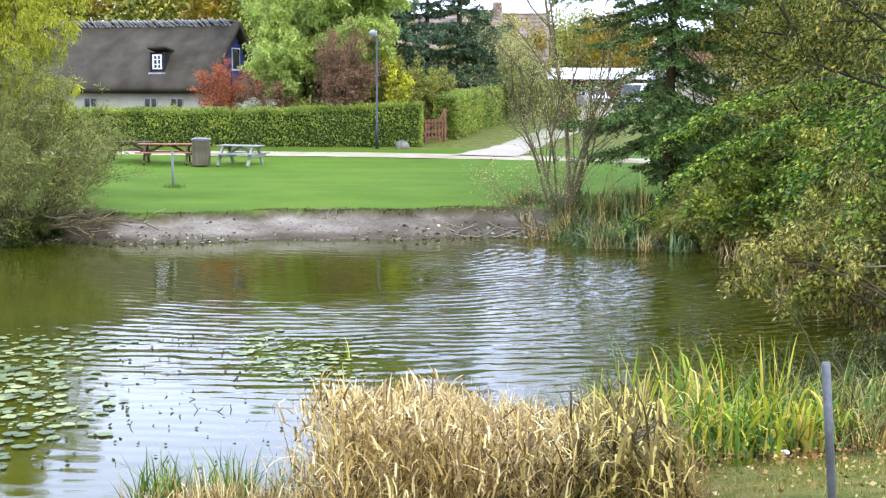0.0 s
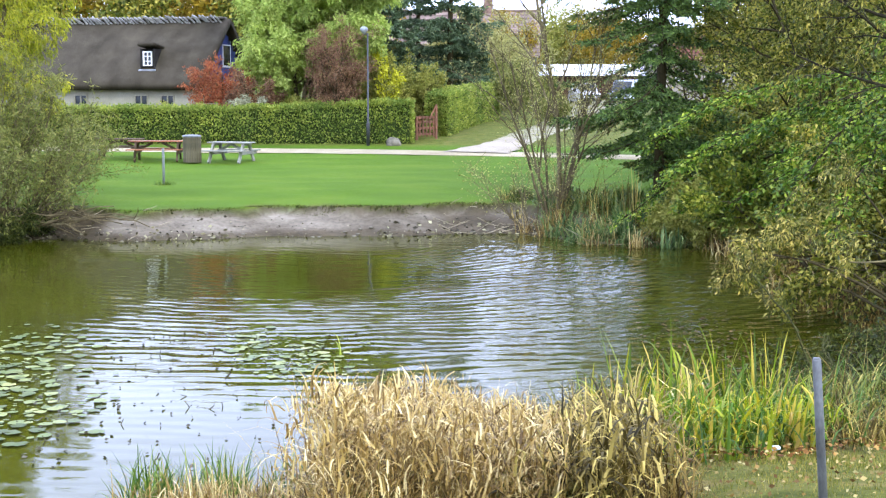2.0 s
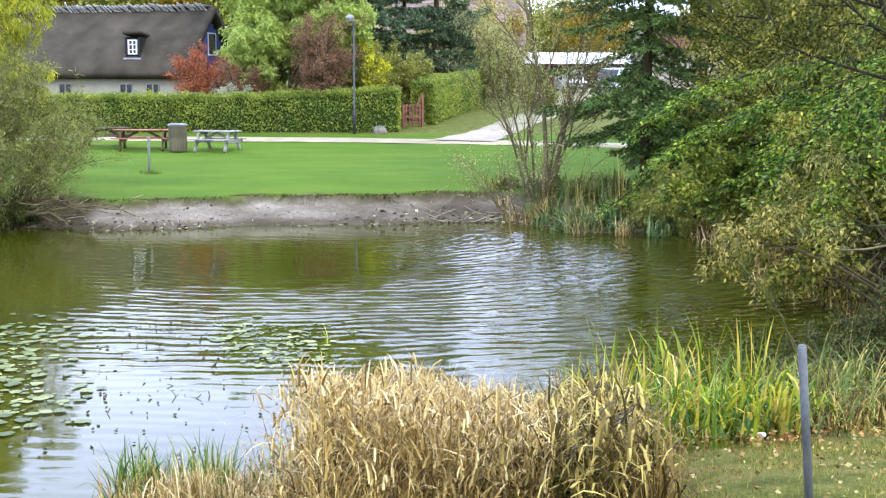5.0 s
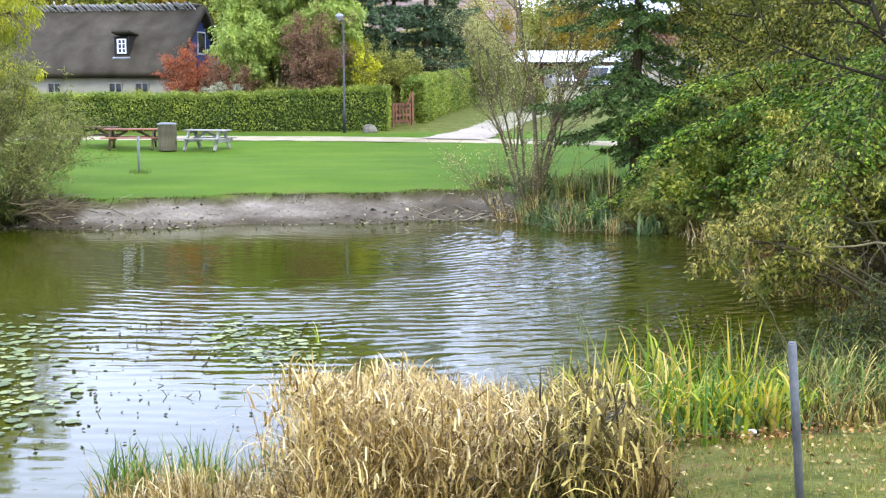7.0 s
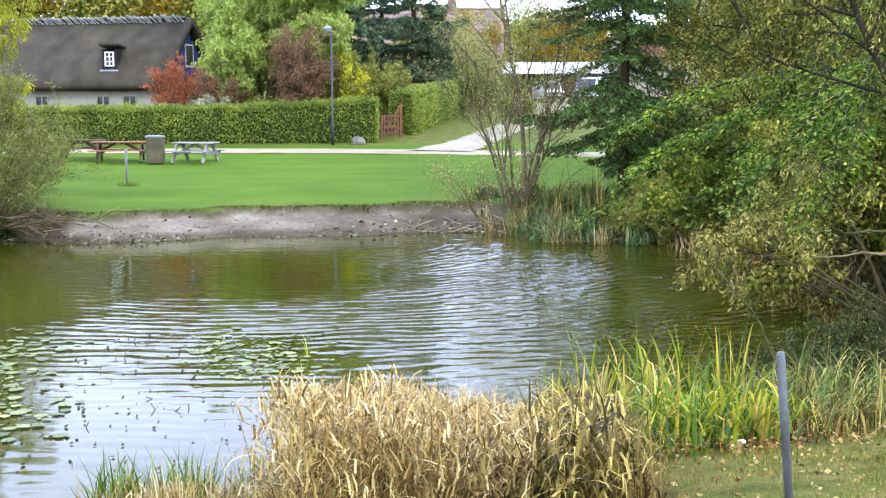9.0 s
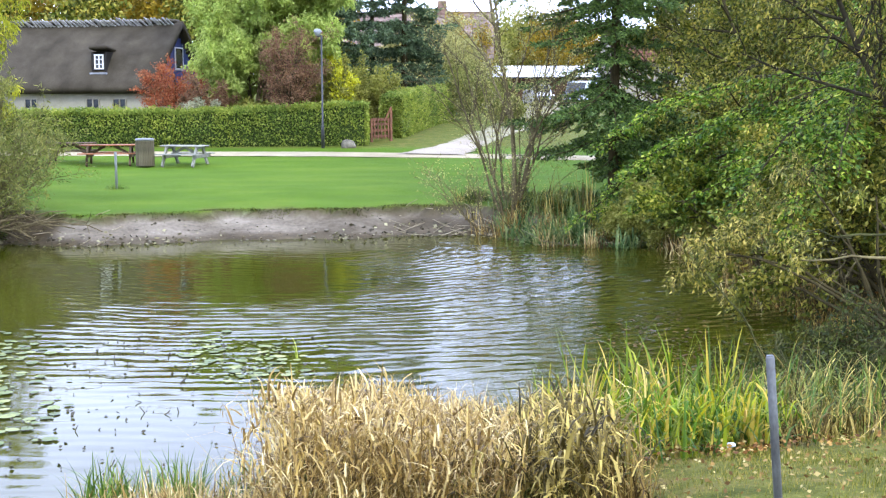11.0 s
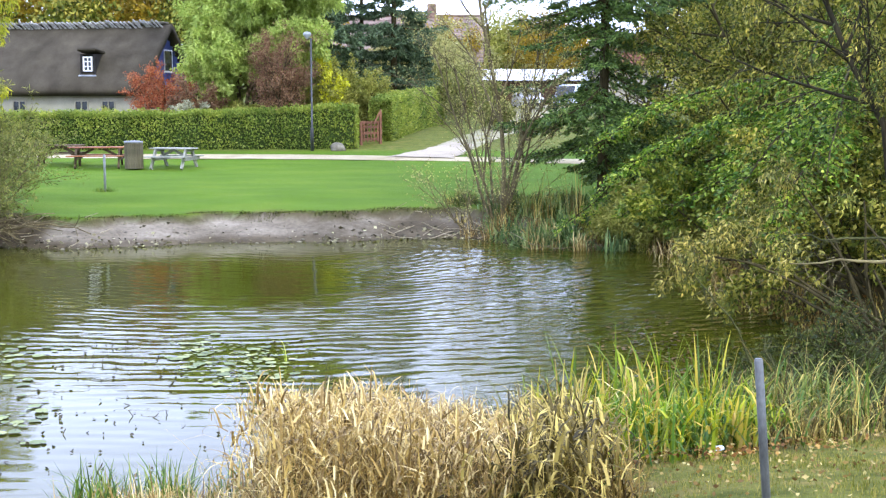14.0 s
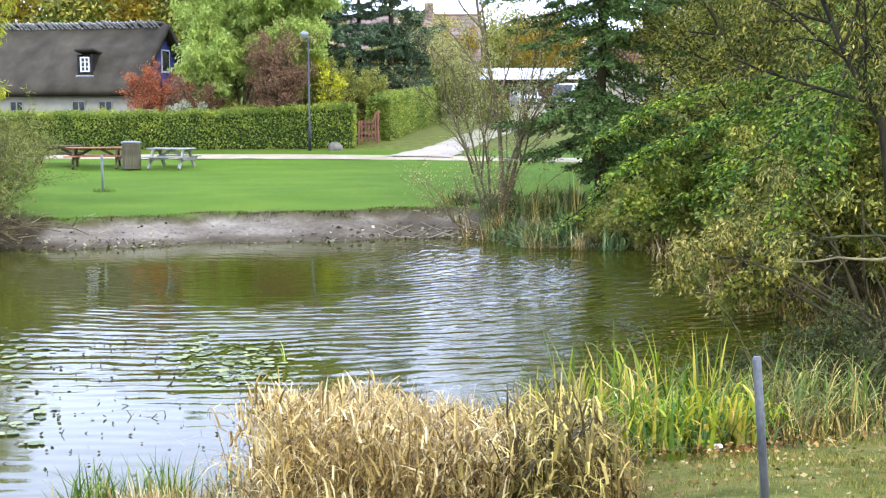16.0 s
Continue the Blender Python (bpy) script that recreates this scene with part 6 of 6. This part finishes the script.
bed("bare_saplings", "thin upright bare shoots beside the shrub", "shoots", strip(174, 90, 3.2, 5.2, lambda x: edge_far(x) + 2.4, 1.6), 175, "sedge_brown", 1.35, 0.022, 0.12, 0.15, 4)
bed("dead_reeds", "broken straw-pale reeds lying on the muddy bank", "reeds", strip(138, 260, 1.4, 4.6, lambda x: edge_far(x) + 1.3, 1.2), 139, "straw", 0.5, 0.03, 0.95, 0.6, 4)
bed("dead_reeds", "pale dead reeds bent down at the far water's edge", "reeds", strip(90, 420, 2.4, 6.0, lambda x: edge_far(x) + 0.4, 0.9), 91, "straw", 0.55, 0.022, 0.7, 0.9, 4)
xy = np.stack([rs.uniform(-10.5, 2.2, 5200), np.zeros(5200)], 1)
xy[:, 1] = edge_far(xy[:, 0]) + 1.72 + rs.normal(0, 0.10, 5200)
bed("bank_grass", "rough grass along the lawn's lip, darkened as its shadow line", "grass", xy, 92, "lip_grass", 0.07, 0.02, 0.6, 0.8, 3)
xy = np.concatenate([np.stack([rs.uniform(0.8, 5.2, 56000), rs.uniform(4.4, 10.8, 56000)], 1),
                     np.stack([rs.normal(0.6, 2.6, 60000), 4.2 - np.abs(rs.normal(0, 3.2, 60000)) + rs.uniform(-0.4, 2.2, 60000)], 1)])
bed("bank_turf", "short rough grass on the near bank", "grass", xy, 93, "blade_lawn", 0.065, 0.009, 0.8, 0.7, 2)


def litter(name, label, xy, seed, size, material, lift=0.012, flat=0.25):
    rng = np.random.default_rng(seed)
    n = len(xy)
    pos = np.concatenate([xy, land(xy[:, 0], xy[:, 1])[:, None] + lift + rng.uniform(0, 0.05, (n, 1))], 1)
    D = rng.normal(size=(n, 3)) * np.array([1, 1, flat])
    ob = quads_ob(name, leaf_quads(rng, pos, D, size, 0.65), M[material])
    return tagged(ob, label, "leaves", kind="stuff")


litter("fallen_leaves", "brown and pale fallen leaves on the bank", np.stack([rs.uniform(1.2, 4.4, 1100), rs.uniform(5, 10.2, 1100)], 1), 94, 0.036, "leaf_litter", 0.05)

litter("fallen_leaves", "rust-brown leaves gathered below the iris", clumps(112, 230, [(1.85, 8.45), (2.3, 8.7), (2.75, 8.95), (3.3, 9.4)], (0.28, 0.2)), 113, 0.045, "leaf_rust", 0.05)


RY = np.random.default_rng(120)
ry = RY.uniform(12.5, 28.5, 5200)
rx = edge_right(ry) + np.abs(RY.normal(0.25, 0.45, 5200))
bed("shore_brush", "brown and green brush along the shaded shore", "grass", np.stack([rx, ry], 1), 121, "sedge_brown", 0.26, 0.02, 0.6, 0.9, 4)
ry = RY.uniform(21.0, 29.5, 700)
rx = edge_right(ry) - 0.1 + RY.normal(0.0, 0.28, 700)
bed("dead_reeds", "straw-yellow sedge leaning over the shaded shore", "reeds", np.stack([rx, ry], 1), 176, "straw", 0.55, 0.024, 0.8, 1.2, 5)
ry = RY.uniform(12.0, 28.0, 2600)
rx = edge_right(ry) + np.abs(RY.normal(0.1, 0.5, 2600))
litter("shore_litter", "dark rotting leaves on the shaded shore", np.stack([rx, ry], 1), 122, 0.07, "leaf_rust", 0.02, 0.3)


def floating(name, label, category, xy, seed, material, size, sides=9, notch=True):
    """Round pads that float on the pond."""
    rng = np.random.default_rng(seed)
    V, F, k = [], [], 0
    for x, y in xy:
        r = size * rng.uniform(0.3, 1.25)
        a0 = rng.uniform(0, 6.28)
        tilt = rng.normal(0, 0.05, 2)
        a = a0 + np.linspace(0.12, 2 * math.pi - 0.12, sides - 1)
        rr = r * rng.uniform(0.7, 1.15, sides - 1)
        pts = np.concatenate([[[0.12 * r * math.cos(a0), 0.12 * r * math.sin(a0)]], np.stack([rr * np.cos(a), rr * np.sin(a)], 1)])
        z = 0.012 + np.abs(pts @ tilt) + rng.uniform(0, 0.006)
        V.append(np.concatenate([pts + (x, y), z[:, None]], 1))
        F.append(np.stack([np.full(sides - 2, k), k + np.arange(1, sides - 1), k + np.arange(2, sides)], 1))
        k += sides
    ob = poly_mesh(name, np.concatenate(V), np.concatenate(F), M[material])
    return tagged(ob, label, category, kind="stuff")


pads = np.concatenate([clumps(95, 420, [(-5.2, 15.0), (-5.8, 16.2), (-4.9, 13.8), (-5.9, 14.6), (-4.7, 12.9), (-6.5, 17.6), (-5.6, 17.2), (-5.3, 12.2), (-6.4, 15.4)], (0.5, 0.6)),
                       clumps(96, 75, [(-2.2, 16.6), (-1.7, 17.2), (-2.5, 17.6), (-1.9, 15.9), (-2.9, 18.0), (-1.5, 16.4)], (0.32, 0.42))])
floating("lily_pads", "pale green lily pads floating on the pond", "lily pads", pads, 97, "lily", 0.088)
floating("pond_weed", "pale weed lying at the pond's surface between lily pads", "pond weed",
         clumps(150, 520, [(-2.2, 16.6), (-1.7, 17.0), (-2.5, 17.4), (-1.9, 16.0), (-2.9, 17.9), (-5.4, 15.2), (-5.6, 16.4), (-5.0, 13.6)], (0.42, 0.5)), 151, "lily", 0.035, 7)
rust = clumps(168, 420, [(3.6, 17.6), (4.1, 16.6), (3.9, 18.6), (4.5, 17.4), (4.6, 19.4), (4.4, 15.8)], (0.35, 0.6))
rr = np.random.default_rng(169)
tagged(quads_ob("floating_leaves", leaf_quads(rr, np.concatenate([rust, np.full((len(rust), 1), 0.01)], 1), rr.normal(size=(len(rust), 3)) * np.array([1, 1, 0.1]), 0.075, 0.65, 0.1, 4.0), M["leaf_sodden"]), "rust-brown leaves floating under the trees", "leaves", kind="stuff")
specks = np.stack([rs.uniform(-4.8, -0.5, 190), rs.uniform(11.2, 18.5, 190)], 1)
rsp = np.random.default_rng(98)
sp_pos = np.concatenate([specks, np.full((len(specks), 1), 0.012)], 1)
tagged(quads_ob("floating_leaves", leaf_quads(rsp, sp_pos, rsp.normal(size=(len(specks), 3)) * np.array([1, 1, 0.25]) + np.array([0, 0, 0.2]), 0.055, 0.7), M["stem_dark"]), "small dark leaves floating on the water", "leaves", kind="stuff")


def dead_stems():
    """Bent dark water-plant stems that stick out of the pond."""
    rng = np.random.default_rng(99)
    lines = []
    for k in range(70):
        x, y = rng.uniform(-4.8, -0.7), rng.uniform(11.4, 18.5)
        p = np.array([x, y, -0.08])
        d = unit(np.array([rng.normal(0, 0.7), rng.normal(0, 0.5), 1.0]))
        pts = [p]
        for i in range(4):
            pts.append(pts[-1] + d * rng.uniform(0.02, 0.06))
            d = unit(d + rng.normal(size=3) * 0.38 - np.array([0, 0, 0.12]))
        lines.append((np.array(pts), 0.010, 0.006, 0))
    V, F = tubes(lines, [4])
    tagged(poly_mesh("dead_stems", V, F, M["stem_dark"]), "dark bent water-plant stems standing in shallow water", "stems", kind="stuff")


dead_stems()


def shore_debris():
    """Dark leaves and scraps washed up on the mud."""
    rng = np.random.default_rng(103)
    n = 300
    x = rng.uniform(-10.5, 3.4, n)
    y = edge_far(x) + np.abs(rng.normal(0, 0.6, n)) + 0.05
    litter("shore_leaves", "dark and pale leaves washed up on the mud", np.stack([x, y], 1), 104, 0.06, "shore_scrap", 0.01, 0.15)
    k = 380
    x = np.where(rng.random(k) < 0.6, rng.uniform(-1.5, 3.2, k), rng.uniform(-10.5, -5, k))
    y = edge_far(x) + np.abs(rng.normal(0.3, 0.5, k))
    litter("shore_mud_scraps", "dark rotting plant scraps on the mud", np.stack([x, y], 1), 105, 0.12, "shore_scrap", 0.01, 0.2)


def low_branches():
    """Bare grey branches that reach down to the water from the willow."""
    rng = np.random.default_rng(102)
    for k in range(13):
        root = np.array([-11.6 + 0.19 * k, 30.6 + rng.uniform(-0.3, 0.5), 0.35])
        az = rng.uniform(-1.1, 0.5)
        L = rng.uniform(1.3, 2.8)
        s = np.linspace(0, 1, 7)[:, None]
        bow = np.array([math.cos(az), math.sin(az) * 0.5 - 0.15, 0.0])
        pts = s * L * bow + np.array([0, 0, 1.0]) * (0.55 * s * (1 - s) * rng.uniform(0.2, 1.4) + 0.25 * s * rng.uniform(-0.6, 1.6)) * L * 0.6 + rng.normal(size=(7, 3)) * 0.03
        lines = [(pts, 0.035, 0.012, 0)]
        for j in range(6):
            i = rng.integers(1, 6)
            d = unit(bow + rng.normal(size=3) * 0.6)
            t = np.linspace(0, 1, 4)[:, None]
            lines.append((pts[i] + d * t * rng.uniform(0.3, 0.8) + rng.normal(size=(4, 3)) * 0.015, 0.012, 0.005, 1))
        branch("dead_branch", "bare grey branch reaching over the pond's edge", "branches at the bank", tuple(root), lines, "bark_olive")


def driftwood():
    """Sticks and stones on the muddy shore."""
    rng = np.random.default_rng(101)
    for k in range(54):
        x = rng.uniform(0.2, 3.2) if k < 18 or k > 39 else rng.uniform(-9.5, -6.5) if k < 26 else rng.uniform(3.6, 7.4)
        y = float(edge_far(x)) + (rng.uniform(0.15, 1.7) if k < 26 else rng.uniform(-0.4, 0.3) if k < 40 else rng.uniform(0.0, 0.8))
        L = rng.uniform(0.2, 0.75)
        az = rng.uniform(-0.7, 0.7) + (math.pi if rng.random() < 0.5 else 0)
        up = rng.uniform(0.0, 0.6)
        s = np.linspace(0, 1, 5)[:, None]
        pts = s * L * np.array([[math.cos(az), math.sin(az) * 0.6, up]]) + rng.normal(size=(5, 3)) * 0.008
        V, F = tubes([(pts, rng.uniform(0.010, 0.018), 0.006, 0)], [5])
        ob = poly_mesh("stick", V, F, M["stick"], None, True)
        ob.location = (x, y, max(ground_z(x, y), 0.0) + 0.015)
        tagged(ob, "pale dry stick lying on the muddy shore", "stick", "sticks on the shore")
    for k in range(46):
        x = rng.uniform(-10, 3.0)
        y = float(edge_far(x)) + abs(rng.normal(0.25, 0.35))
        bm = bmesh.new()
        bmesh.ops.create_icosphere(bm, subdivisions=1, radius=rng.uniform(0.02, 0.06))
        for v in bm.verts:
            v.co = Vector((v.co.x * 1.3, v.co.y, v.co.z * 0.6)) * (1 + 0.25 * rng.uniform(-1, 1))
        ob = part("stone", bm, M["stone"], None, "", True)
        ob.location = (x, y, ground_z(x, y) + 0.01)
        tagged(ob, "small grey stone on the muddy shore", "stone", "stones on the shore")


driftwood()
shore_debris()
low_branches()
